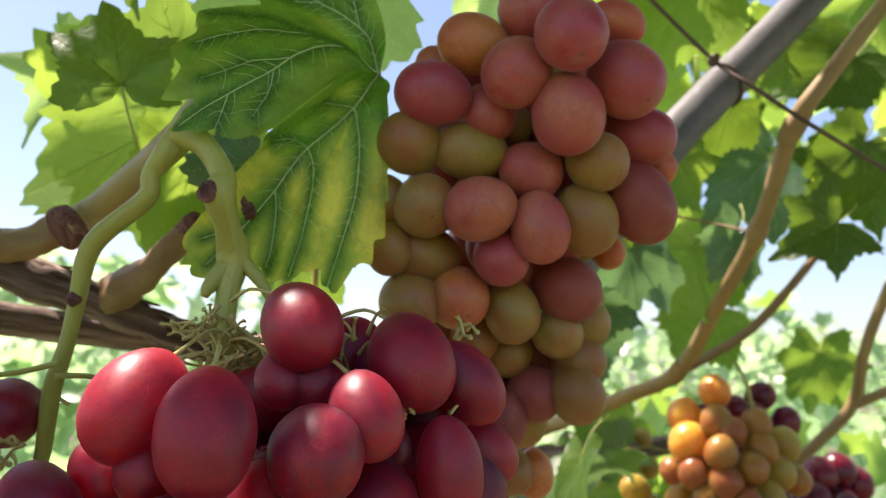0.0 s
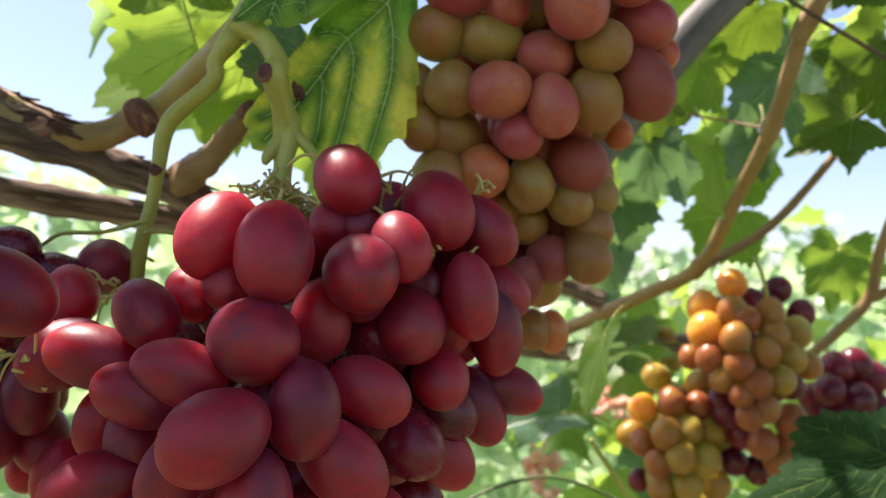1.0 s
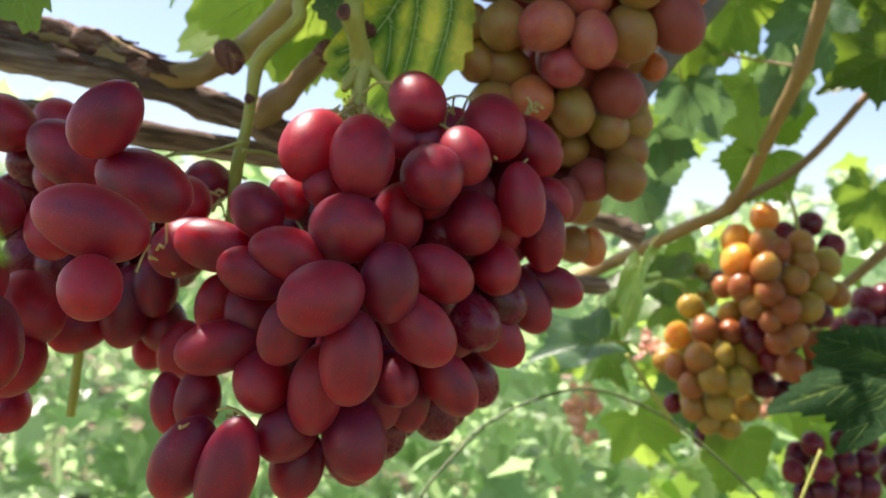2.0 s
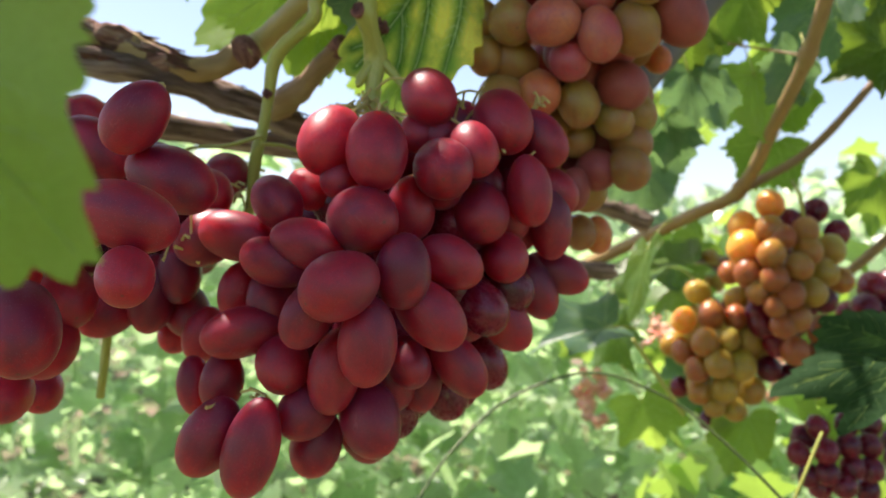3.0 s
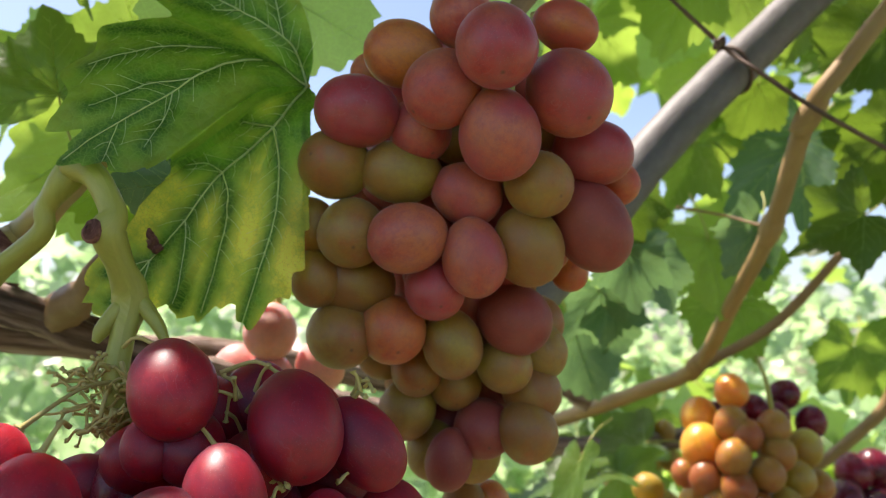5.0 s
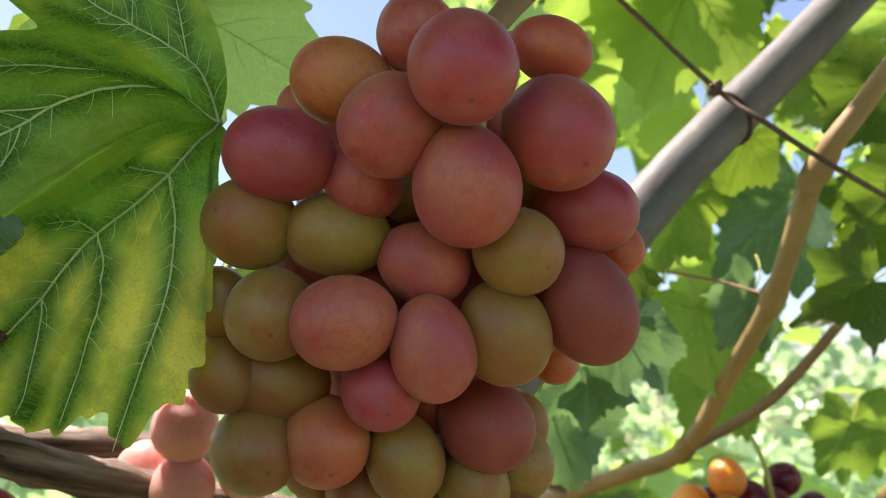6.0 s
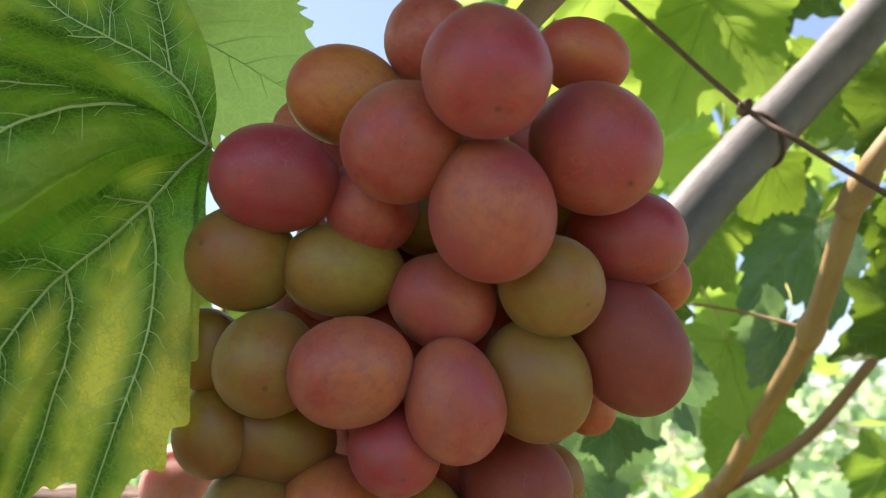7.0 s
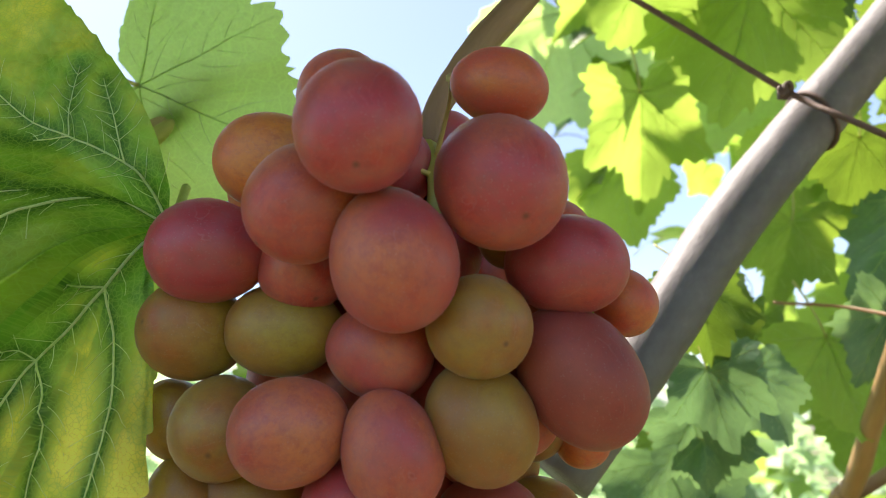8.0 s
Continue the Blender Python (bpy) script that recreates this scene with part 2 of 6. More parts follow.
BARK = rough_skin("old_bark", [(0.32, (0.034, 0.021, 0.015)), (0.43, (0.17, 0.105, 0.074)), (0.53, (0.37, 0.265, 0.215)), (0.66, (0.62, 0.52, 0.46))], 230, (1, 0.07, 1), 0.007, 0.9)
CANE = rough_skin("tan_cane", [(0.2, (0.20, 0.12, 0.045)), (0.5, (0.36, 0.23, 0.09)), (0.8, (0.48, 0.36, 0.17))], 140, (1, 0.15, 1), 0.0006, 0.6)
FLAKE = rough_skin("flaking_bark", [(0.30, (0.035, 0.016, 0.010)), (0.44, (0.17, 0.075, 0.050)), (0.56, (0.34, 0.18, 0.13)), (0.70, (0.60, 0.44, 0.36))], 320, (1, 0.25, 1), 0.006, 0.9)
SHOOT = rough_skin("ripening_shoot", [(0.2, (0.26, 0.17, 0.06)), (0.5, (0.42, 0.33, 0.115)), (0.8, (0.52, 0.44, 0.18))], 140, (1, 0.15, 1), 0.0006, 0.5)
CANE_RED = rough_skin("reddish_cane", [(0.2, (0.16, 0.085, 0.04)), (0.5, (0.30, 0.18, 0.08)), (0.8, (0.40, 0.30, 0.12))], 140, (1, 0.15, 1), 0.0006, 0.55)
STALK = rough_skin("green_stalk", [(0.2, (0.26, 0.27, 0.045)), (0.5, (0.42, 0.42, 0.085)), (0.8, (0.54, 0.52, 0.17))], 200, (1, 0.2, 1), 0.0004, 0.42)
PEDICEL = rough_skin("dry_pedicel", [(0.2, (0.42, 0.34, 0.09)), (0.5, (0.62, 0.52, 0.18)), (0.8, (0.74, 0.66, 0.30))], 300, (1, 0.3, 1), 0.0003, 0.6)
SCAR = rough_skin("cut_wood", [(0.25, (0.035, 0.014, 0.012)), (0.45, (0.16, 0.060, 0.045)), (0.62, (0.34, 0.16, 0.12)), (0.8, (0.58, 0.42, 0.34))], 600, (1, 1, 1), 0.0015, 0.85)
POST = rough_skin("weathered_post", [(0.25, (0.095, 0.084, 0.080)), (0.42, (0.125, 0.114, 0.112)), (0.60, (0.155, 0.145, 0.144)), (0.78, (0.22, 0.21, 0.20))], 160, (1, 0.6, 1), 0.0007, 0.55)
TENDRIL = rough_skin("green_tendril", [(0.2, (0.05, 0.075, 0.022)), (0.5, (0.10, 0.14, 0.04)), (0.8, (0.18, 0.20, 0.07))], 300, (1, 0.3, 1), 0.0003, 0.5)
WIRE = rough_skin("rusty_wire", [(0.2, (0.05, 0.03, 0.02)), (0.5, (0.12, 0.07, 0.05)), (0.8, (0.2, 0.13, 0.10))], 400, (1, 1, 1), 0.0003, 0.6)
VEIN = leaf_skin("leaf_vein", (0.15, 0.24, 0.06), (0.22, 0.32, 0.09), (0.28, 0.34, 0.10), 0.4, (0.90, 0.97, 0.45), 0.8, 0.5)
VEIN_PALE = leaf_skin("leaf_vein_pale", (0.62, 0.72, 0.30), (0.72, 0.80, 0.40), (0.74, 0.78, 0.40), 0.4, (0.90, 0.97, 0.50), 0.50, 0.5)


# ---- builders ----
def mesh_object(name, verts, faces, material, parent=None, label="", uvs=None, smooth=True):
    me = bpy.data.meshes.new(name)
    me.from_pydata([tuple(v) for v in verts], [], faces)
    if uvs is not None:
        layer = me.uv_layers.new(name="UVMap")
        index = np.empty(len(me.loops), dtype=np.int32)
        me.loops.foreach_get("vertex_index", index)
        layer.data.foreach_set("uv", np.asarray(uvs, dtype=np.float32)[index].ravel())
    me.polygons.foreach_set("use_smooth", [smooth] * len(me.polygons))
    me.materials.append(material)
    ob = new(name, me)
    if parent:
        adopt(ob, parent)
    if label:
        tagged(ob, label)
    return ob


def adopt(ob, parent):
    ob.parent = parent
    ob.matrix_parent_inverse = parent.matrix_basis.inverted()


def smooth_path(points, steps):
    """Catmull-Rom through the points (x, y, z, radius)."""
    p = np.array(points, dtype=float)
    p = np.vstack([2 * p[0] - p[1], p, 2 * p[-1] - p[-2]])
    out = []
    for i in range(1, len(p) - 2):
        for k in range(steps):
            t = k / steps
            a, b, c, d = p[i - 1], p[i], p[i + 1], p[i + 2]
            out.append(0.5 * (2 * b + (c - a) * t + (2 * a - 5 * b + 4 * c - d) * t * t + (3 * b - 3 * c + d - a) * t ** 3))
    out.append(p[-2])
    return np.array(out)


def tube_data(points, steps=8, sides=12, lumps=0.0, seed=0, flare=()):
    path = smooth_path(points, steps)
    path[:, 3] = np.maximum(path[:, 3], 0.0003)
    tangent = np.gradient(path[:, :3], axis=0)
    tangent /= np.linalg.norm(tangent, axis=1)[:, None] + 1e-12
    up = np.array([0.31, 0.77, 0.56])
    verts, uvs, faces, run = [], [], [], 0.0
    for i, (row, t) in enumerate(zip(path, tangent)):
        if i:
            run += float(np.linalg.norm(path[i, :3] - path[i - 1, :3]))
        side = np.cross(t, up)
        side /= np.linalg.norm(side)
        up = np.cross(side, t)
        for k in range(sides + 1):
            a = 2 * math.pi * k / sides
            w = side * math.cos(a) + up * math.sin(a)
            r = row[3]
            if lumps:
                q = Vector(row[:3] * 60 + w * 0.9 + seed)
                r *= 1 + lumps * noise.noise(q) + lumps * 0.5 * noise.noise(q * 2.7)
            verts.append(row[:3] + w * r)
            uvs.append((row[3] * 2 * math.pi * k / sides, run))
    n = sides + 1
    for i in range(len(path) - 1):
        for k in range(sides):
            a = i * n + k
            faces.append((a, a + 1, a + n + 1, a + n))
    for start, flip in ((0, True), ((len(path) - 1) * n, False)):
        c = len(verts)
        ring = np.array(verts[start:start + sides])
        verts.append(ring.mean(axis=0))
        uvs.append(uvs[start])
        for k in range(sides):
            tri = (c, start + k, start + k + 1)
            faces.append(tri[::-1] if flip else tri)
    return verts, faces, uvs


def cane(name, points, material, parent=None, label="", steps=8, sides=14, lumps=0.0, seed=0):
    v, f, u = tube_data(points, steps, sides, lumps, seed)
    return mesh_object(name, v, f, material, parent, label, u)


def joined(name, pieces, material, parent=None, label=""):
    verts, faces, uvs = [], [], []
    for v, f, u in pieces:
        o = len(verts)
        verts += list(v)
        uvs += list(u)
        faces += [tuple(i + o for i in face) for face in f]
    return mesh_object(name, verts, faces, material, parent, label, uvs)


def berry_mesh(name, rings, segments, seed):
    """An egg-shaped berry of unit size, its tip at -z, slightly uneven."""
    bm = bmesh.new()
    bmesh.ops.create_uvsphere(bm, u_segments=segments, v_segments=rings, radius=1.0)
    for v in bm.verts:
        q = v.co * 1.2 + Vector((seed * 7.3, seed * 3.1, seed))
        swell = 1 + 0.035 * noise.noise(q)
        taper = 1 - 0.05 * v.co.z
        v.co = Vector((v.co.x * swell * taper, v.co.y * swell * taper, v.co.z))
    me = bpy.data.meshes.new(name)
    bm.to_mesh(me)
    bm.free()
    me.polygons.foreach_set("use_smooth", [True] * len(me.polygons))
    return me


BERRY_MESHES = {}


def berry(bunch, place, axis, long, short, material):
    """One berry of a bunch: centre, direction of its tip, half length and half width."""
    k = len(bunch.children) % 4
    key = (material.name, k)
    if key not in BERRY_MESHES:
        me = berry_mesh("berry", 20, 28, k)
        me.materials.append(material)
        BERRY_MESHES[key] = me
    ob = new("berry", BERRY_MESHES[key])
    turn = Vector(axis).to_track_quat("-Z", "Y").to_matrix().to_4x4()
    adopt(ob, bunch)
    ob.matrix_basis = Matrix.Translation(place) @ turn @ pose(0, 0, 0, 0, 0, 67 * len(bunch.children)) @ Matrix.Diagonal((short, short, long, 1))
    return ob


def bunch(name, place, label, group):
    e = new(name)
    e.empty_display_size = 0.02
    e.matrix_basis = Matrix.Translation(place)
    return tagged(e, label, "grapes", group)


def fill_bunch(b, centre, half, count, short, long, material, front, seed, gap=1.55):
    """Berries at the core and the far side of a bunch, packed where there is room."""
    rng = random.Random(seed)
    taken = [o.matrix_basis.translation.copy() for o in b.children if o.name.startswith("berry")]
    made = 0
    for _ in range(count * 60):
        if made == count:
            break
        q = Vector([rng.uniform(-1, 1) for _ in range(3)])
        if q.length > 1:
            continue
        place = Vector([c + h * k for c, h, k in zip(centre, half, q)])
        if place.y < front + 0.25 * abs(place.x - centre[0]) or any((place - t).length < short * gap for t in taken):
            continue
        out = (place - Vector(centre)).normalized() + Vector((0, 0, -0.7))
        berry(b, place, out.normalized(), long, short, material)
        taken.append(place)
        made += 1


def pedicels(b, spine, material, chance, seed, low, reach=0.022):
    """Short stalks from the bunch's spine to the head of its berries, with a swollen end."""
    rng = random.Random(seed)
    spine_points = smooth_path(spine, 10)[:, :3]
    for o in list(b.children):
        if not o.name.startswith("berry") or o.matrix_basis.translation.z < low or rng.random() > chance:
            continue
        head = o.matrix_basis @ Vector((0, 0, 0.97))
        d = np.linalg.norm(spine_points - np.array(head) - np.array((0, 0, 0.006)), axis=1)
        k = int(d.argmin())
        root = Vector(spine_points[k])
        if (root - head).length > reach * 2.4:
            root = head + (root - head).normalized() * reach
        bend = (root + head) / 2 + Vector((rng.uniform(-0.003, 0.003), 0, 0.004))
        rows = [(*root, 0.0008), (*bend, 0.0006), (*head.lerp(bend, 0.15), 0.0008), (*head, 0.0018)]
        cane("pedicel", rows, material, b, steps=4, sides=6, lumps=0.25, seed=seed)


# leaf shapes: the lobes as (angle from the middle vein, length)
class LeafShape:
    def __init__(self, lobes, sinus, teeth, tooth_size, fold, cup, wave, seed, droop=0.0):
        self.lobes, self.sinus, self.teeth, self.tooth_size = sorted(lobes), sinus, teeth, tooth_size
        self.fold, self.cup, self.wave, self.seed, self.droop = fold, cup, wave, seed, droop
        self.low, self.high = self.lobes[0][0] - 48, self.lobes[-1][0] + 48

    def radius(self, a):
        rows = [(self.low, 0.20)] + self.lobes + [(self.high, 0.20)]
        for (a0, r0), (a1, r1) in zip(rows, rows[1:]):
            if a0 <= a <= a1:
                t = (a - a0) / (a1 - a0)
                dip = self.sinus if r0 > 0.21 and r1 > 0.21 else 0.0
                base = r0 + (r1 - r0) * (t * t * (3 - 2 * t))
                edge = base * (1 - dip * math.sin(math.pi * t) ** 0.9)
                break
        else:
            return 0.2
        turn = (a - self.low) / (self.high - self.low) * self.teeth + 0.6 * noise.noise((a * 0.07, self.seed, 0))
        saw = turn % 1.0
        saw = saw / 0.68 if saw < 0.68 else (1 - saw) / 0.32
        big = 0.6 + 0.8 * noise.noise((int(turn) * 1.7, self.seed * 3, 2))
        return edge * (1 + self.tooth_size * big * (saw - 0.5) * 2)

    def height(self, x, y):
        r = math.hypot(x, y)
        z = self.fold * abs(x) - self.cup * r * r - self.droop * max(0.0, y) ** 2
        a = math.degrees(math.atan2(x, y))
        z += self.wave * r * r * math.sin(math.radians(a) * 5 + self.seed)
        z += 0.035 * noise.noise((x * 3.1, y * 3.1, self.seed)) + 0.010 * noise.noise((x * 11, y * 11, self.seed))
        return z

    def blade(self, rings, spokes):
        verts, uvs, faces = [(0, 0, self.height(0, 0))], [(0.5, 0.5)], []
        for i in range(spokes + 1):
            a = self.low + (self.high - self.low) * i / spokes
            edge = self.radius(a)
            for k in range(1, rings + 1):
                r = edge * k / rings
                x, y = r * math.sin(radians(a)), r * math.cos(radians(a))
                verts.append((x, y, self.height(x, y)))
                uvs.append((0.5 + 0.5 * x, 0.5 + 0.5 * y))
        for i in range(spokes):
            a, b = 1 + i * rings, 1 + (i + 1) * rings
            faces.append((0, b, a))
            for k in range(rings - 1):
                faces.append((a + k, b + k, b + k + 1, a + k + 1))
        return verts, faces, uvs

    def veins(self, thick, sides=5):
        """One list of tubes for each lobe: its vein and the side veins."""
        every = []

        def run(pieces, points, r0, r1):
            rows = []
            for i, (x, y) in enumerate(points):
                t = i / (len(points) - 1)
                rows.append((x, y, self.height(x, y), r0 + (r1 - r0) * t))
            pieces.append(tube_data(rows, 3, sides))

        for a, length in self.lobes:
            pieces = []
            every.append(pieces)
            rad = radians(a)
            d = (math.sin(rad), math.cos(rad))
            bend = 0.05 * noise.noise((a, self.seed, 5))
            pts = []
            for k in range(9):
                t = k / 8 * 0.95 * length
                off = bend * math.sin(math.pi * k / 8)
                pts.append((d[0] * t + d[1] * off, d[1] * t - d[0] * off))
            run(pieces, pts, thick, thick * 0.25)
            count = 5 if length > 0.7 else 3
            for k in range(count):
                for side in (-1, 1):
                    s = (k + 0.75 + 0.25 * side) / (count + 0.6)
                    x0, y0 = pts[0][0] + (pts[-1][0] - pts[0][0]) * s, pts[0][1] + (pts[-1][1] - pts[0][1]) * s
                    off = bend * math.sin(math.pi * s)
                    x0, y0 = x0 + d[1] * off, y0 - d[0] * off
                    out = []
                    reach = length * (0.46 - 0.30 * s) * (1 + 0.25 * noise.noise((k, side, a)))
                    for j in range(6):
                        t = j / 5
                        b = rad + side * radians(50 - 16 * t)
                        x, y = x0 + math.sin(b) * reach * t, y0 + math.cos(b) * reach * t
                        ang = math.degrees(math.atan2(x, y))
                        if math.hypot(x, y) > 0.93 * self.radius(ang) or not self.low < ang < self.high:
                            break
                        out.append((x, y))
                    if len(out) > 2:
                        run(pieces, out, thick * 0.42, thick * 0.12)
        return every


SHAPES = [
    LeafShape([(0, 1.0), (-50, 0.86), (50, 0.84), (-104, 0.62), (104, 0.64)], 0.20, 34, 0.075, 0.14, 0.10, 0.10, 1),
    LeafShape([(0, 1.0), (-46, 0.92), (52, 0.80), (-98, 0.70), (108, 0.60)], 0.26, 31, 0.085, 0.22, 0.20, 0.14, 2, 0.12),
    LeafShape([(0, 1.0), (-54, 0.80), (47, 0.90), (-108, 0.58), (100, 0.70)], 0.14, 37, 0.07, 0.08, -0.12, 0.12, 3, 0.10),
    LeafShape([(0, 1.0), (-48, 0.88), (48, 0.86), (-100, 0.66), (102, 0.62)], 0.30, 29, 0.09, 0.30, 0.10, 0.16, 4, 0.05),
]
LEAF_MESHES = {}


def leaf(base, tip, shape, material, tilt, width, label="", stalk=True, group="leaves of the vine"):
    """A leaf with its middle vein from base to tip; tilt: degrees about that vein."""
    base, tip = Vector(base), Vector(tip)
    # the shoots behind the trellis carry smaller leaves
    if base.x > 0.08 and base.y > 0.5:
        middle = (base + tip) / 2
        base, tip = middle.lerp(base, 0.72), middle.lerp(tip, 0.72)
    along = tip - base
    size = along.length
    y = along.normalized()
    x = y.cross(Vector((0, -1, 0.15))).normalized()
    z = x.cross(y)
    turn = Matrix((x, y, z)).transposed().to_4x4()
    key = (shape, material.name)
    if key not in LEAF_MESHES:
        s = SHAPES[shape]
        v, f, u = s.blade(9, 150)
        blade = mesh_object("vine_leaf", v, f, material, uvs=u)
        veins = [joined("vein", p, VEIN) for p in s.veins(0.0045)]
        LEAF_MESHES[key] = (blade.data, [o.data for o in veins])
        if "petiole" not in LEAF_MESHES:
            stem = cane("petiole", [(0, 0, 0, 0.012), (0.01, -0.18, -0.03, 0.011), (0.05, -0.42, -0.13, 0.012), (0.10, -0.62, -0.30, 0.016)], STALK, steps=5, sides=7)
            LEAF_MESHES["petiole"] = stem.data
            bpy.data.objects.remove(stem)
        for o in (blade, *veins):
            bpy.data.objects.remove(o)
    bd, vd = LEAF_MESHES[key]
    ob = new("vine_leaf", bd)
    ob.matrix_basis = Matrix.Translation(base) @ turn @ pose(0, 0, 0, 0, tilt, 0) @ Matrix.Diagonal((size * width, size, size, 1))
    for data in vd:
        new("vein", data).parent = ob
    if stalk:
        new("petiole", LEAF_MESHES["petiole"]).parent = ob
    names = {"leaf_green": "dull green lobed vine leaf, shade put into its green", "leaf_sunlit": "bright green vine leaf, sunlight put into its colour",
             "leaf_lime_lit": "lime green vine leaf, sunlight put into its colour", "leaf_deep_shade": "dark bluish green leaf before the purple bunch, shade put into its colour", "leaf_shaded": "dark green lobed vine leaf, deep shade put into its colour", "leaf_backlit": "pale green vine leaf, backlight put into its colour", "leaf_bluish": "bluish green vine leaf, sky reflection put into its colour"}
    return tagged(ob, label or names.get(material.name, "green lobed vine leaf"), "leaf", group)


# ---- runs of wood and wire: x, y, z, radius ----
POLE = [(0.0554, 0.4488, 1.6427, 0.0135), (0.0984, 0.4662, 1.6927, 0.0135), (0.1452, 0.4877, 1.7492, 0.0135), (0.2276, 0.5250, 1.8330, 0.0135), (0.3774, 0.5770, 1.9842, 0.0132)]
R1 = [(0.0605, 0.9233, 1.5237, 0.0076), (0.1209, 0.8168, 1.5571, 0.0072), (0.1636, 0.7523, 1.5807, 0.0065), (0.2038, 0.7080, 1.6045, 0.0065), (0.2143, 0.6291, 1.6554, 0.0059), (0.2179, 0.5512, 1.6996, 0.0056), (0.2216, 0.4917, 1.7559, 0.0057), (0.2400, 0.4768, 1.7857, 0.0052), (0.2750, 0.4697, 1.8306, 0.0049), (0.3205, 0.4609, 1.8859, 0.0046)]
R2 = [(0.2013, 0.7083, 1.6026, 0.0045), (0.2675, 0.7022, 1.6413, 0.0042), (0.3263, 0.6864, 1.7092, 0.0036), (0.3336, 0.6852, 1.7164, 0.0042)]
R3 = [(0.3170, 0.7838, 1.5093, 0.0050), (0.3443, 0.7694, 1.5364, 0.0050), (0.3759, 0.7531, 1.5756, 0.0055), (0.3811, 0.7353, 1.6239, 0.0050), (0.4011, 0.7150, 1.6882, 0.0048)]
R4 = [(0.3759, 0.7533, 1.5741, 0.0045), (0.4111, 0.7300, 1.5937, 0.0045)]
WIRE_RUN = [(0.1036, 0.4659, 1.8548, 0.0014), (0.1306, 0.4790, 1.8359, 0.0014), (0.1723, 0.4898, 1.7998, 0.0014), (0.1910, 0.4780, 1.7781, 0.0014), (0.2238, 0.4768, 1.7537, 0.0014), (0.2969, 0.5067, 1.7248, 0.0014)]
KNOT = (0.1713, 0.4869, 1.7986)
BACKC = [(0.0068, 0.8376, 1.5342, 0.0110), (0.0849, 0.8450, 1.5209, 0.0110), (0.1575, 0.8503, 1.5226, 0.0105), (0.3037, 0.9004, 1.5347, 0.0100)]
BACKS = [(0.0496, 0.7809, 1.6006, 0.0100), (0.0964, 0.7660, 1.5890, 0.0110), (0.1248, 0.7591, 1.5717, 0.0100)]
S1 = [(-0.0554, 0.4025, 1.8072, 0.0055), (-0.0830, 0.3681, 1.7691, 0.0055), (-0.0914, 0.3246, 1.7239, 0.0056), (-0.0928, 0.2908, 1.6944, 0.0058), (-0.1256, 0.3212, 1.6815, 0.0058), (-0.1516, 0.3432, 1.6707, 0.0066), (-0.1608, 0.3366, 1.6613, 0.0086)]
S2 = [(-0.0614, 0.3941, 1.7966, 0.0038), (-0.0863, 0.3547, 1.7574, 0.0038), (-0.0930, 0.3106, 1.7162, 0.0040), (-0.0912, 0.2723, 1.6837, 0.0053), (-0.1000, 0.2704, 1.6696, 0.0034), (-0.1023, 0.2719, 1.6606, 0.0034), (-0.1213, 0.2763, 1.6455, 0.0036), (-0.1268, 0.2794, 1.6260, 0.0029), (-0.1305, 0.2817, 1.6111, 0.0028), (-0.1356, 0.2842, 1.5956, 0.0032), (-0.1412, 0.2927, 1.5739, 0.0028), (-0.1469, 0.2994, 1.5634, 0.0025)]
STEM = [(-0.0903, 0.2673, 1.6828, 0.0052), (-0.0806, 0.2642, 1.6772, 0.0041), (-0.0730, 0.2609, 1.6658, 0.0041), (-0.0737, 0.2599, 1.6593, 0.0053), (-0.0722, 0.2655, 1.6499, 0.0043), (-0.0714, 0.2720, 1.6404, 0.0057), (-0.0720, 0.2690, 1.6275, 0.0039), (-0.0721, 0.2661, 1.6142, 0.0041), (-0.0701, 0.2717, 1.5977, 0.0037), (-0.0694, 0.2872, 1.5763, 0.0030), (-0.0701, 0.3114, 1.5518, 0.0025)]
SPUR1 = [(-0.0731, 0.2695, 1.6371, 0.0030), (-0.0773, 0.2666, 1.6301, 0.0027), (-0.0786, 0.2652, 1.6262, 0.0013)]
SPUR2 = [(-0.0691, 0.2720, 1.6404, 0.0029), (-0.0613, 0.2704, 1.6315, 0.0021), (-0.0578, 0.2693, 1.6256, 0.0013)]
TWIG = [(-0.0998, 0.3195, 1.6605, 0.0050), (-0.1078, 0.3273, 1.6556, 0.0055), (-0.1278, 0.3472, 1.6453, 0.0064), (-0.1573, 0.3838, 1.6379, 0.0095)]
CORD1 = [(-0.3520, 0.2927, 1.6805, 0.0105), (-0.2719, 0.3319, 1.6631, 0.0098), (-0.2301, 0.3517, 1.6563, 0.0092), (-0.1853, 0.3719, 1.6439, 0.0092), (-0.1352, 0.3977, 1.6225, 0.0088), (-0.0821, 0.4338, 1.6033, 0.0080), (-0.0150, 0.4917, 1.5825, 0.0070)]
CORD2 = [(-0.3841, 0.3595, 1.6477, 0.0090), (-0.3050, 0.3785, 1.6418, 0.0088), (-0.2381, 0.4062, 1.6316, 0.0085), (-0.1593, 0.4553, 1.6209, 0.0082), (-0.0931, 0.5031, 1.6145, 0.0080), (0.0324, 0.6480, 1.5800, 0.0080)]
TANB = [(-0.3371, 0.3246, 1.6925, 0.0085), (-0.2738, 0.3468, 1.6813, 0.0085), (-0.2429, 0.3523, 1.6738, 0.0092), (-0.2108, 0.3560, 1.6600, 0.0078), (-0.1867, 0.3577, 1.6596, 0.0068), (-0.1721, 0.3613, 1.6678, 0.0075)]
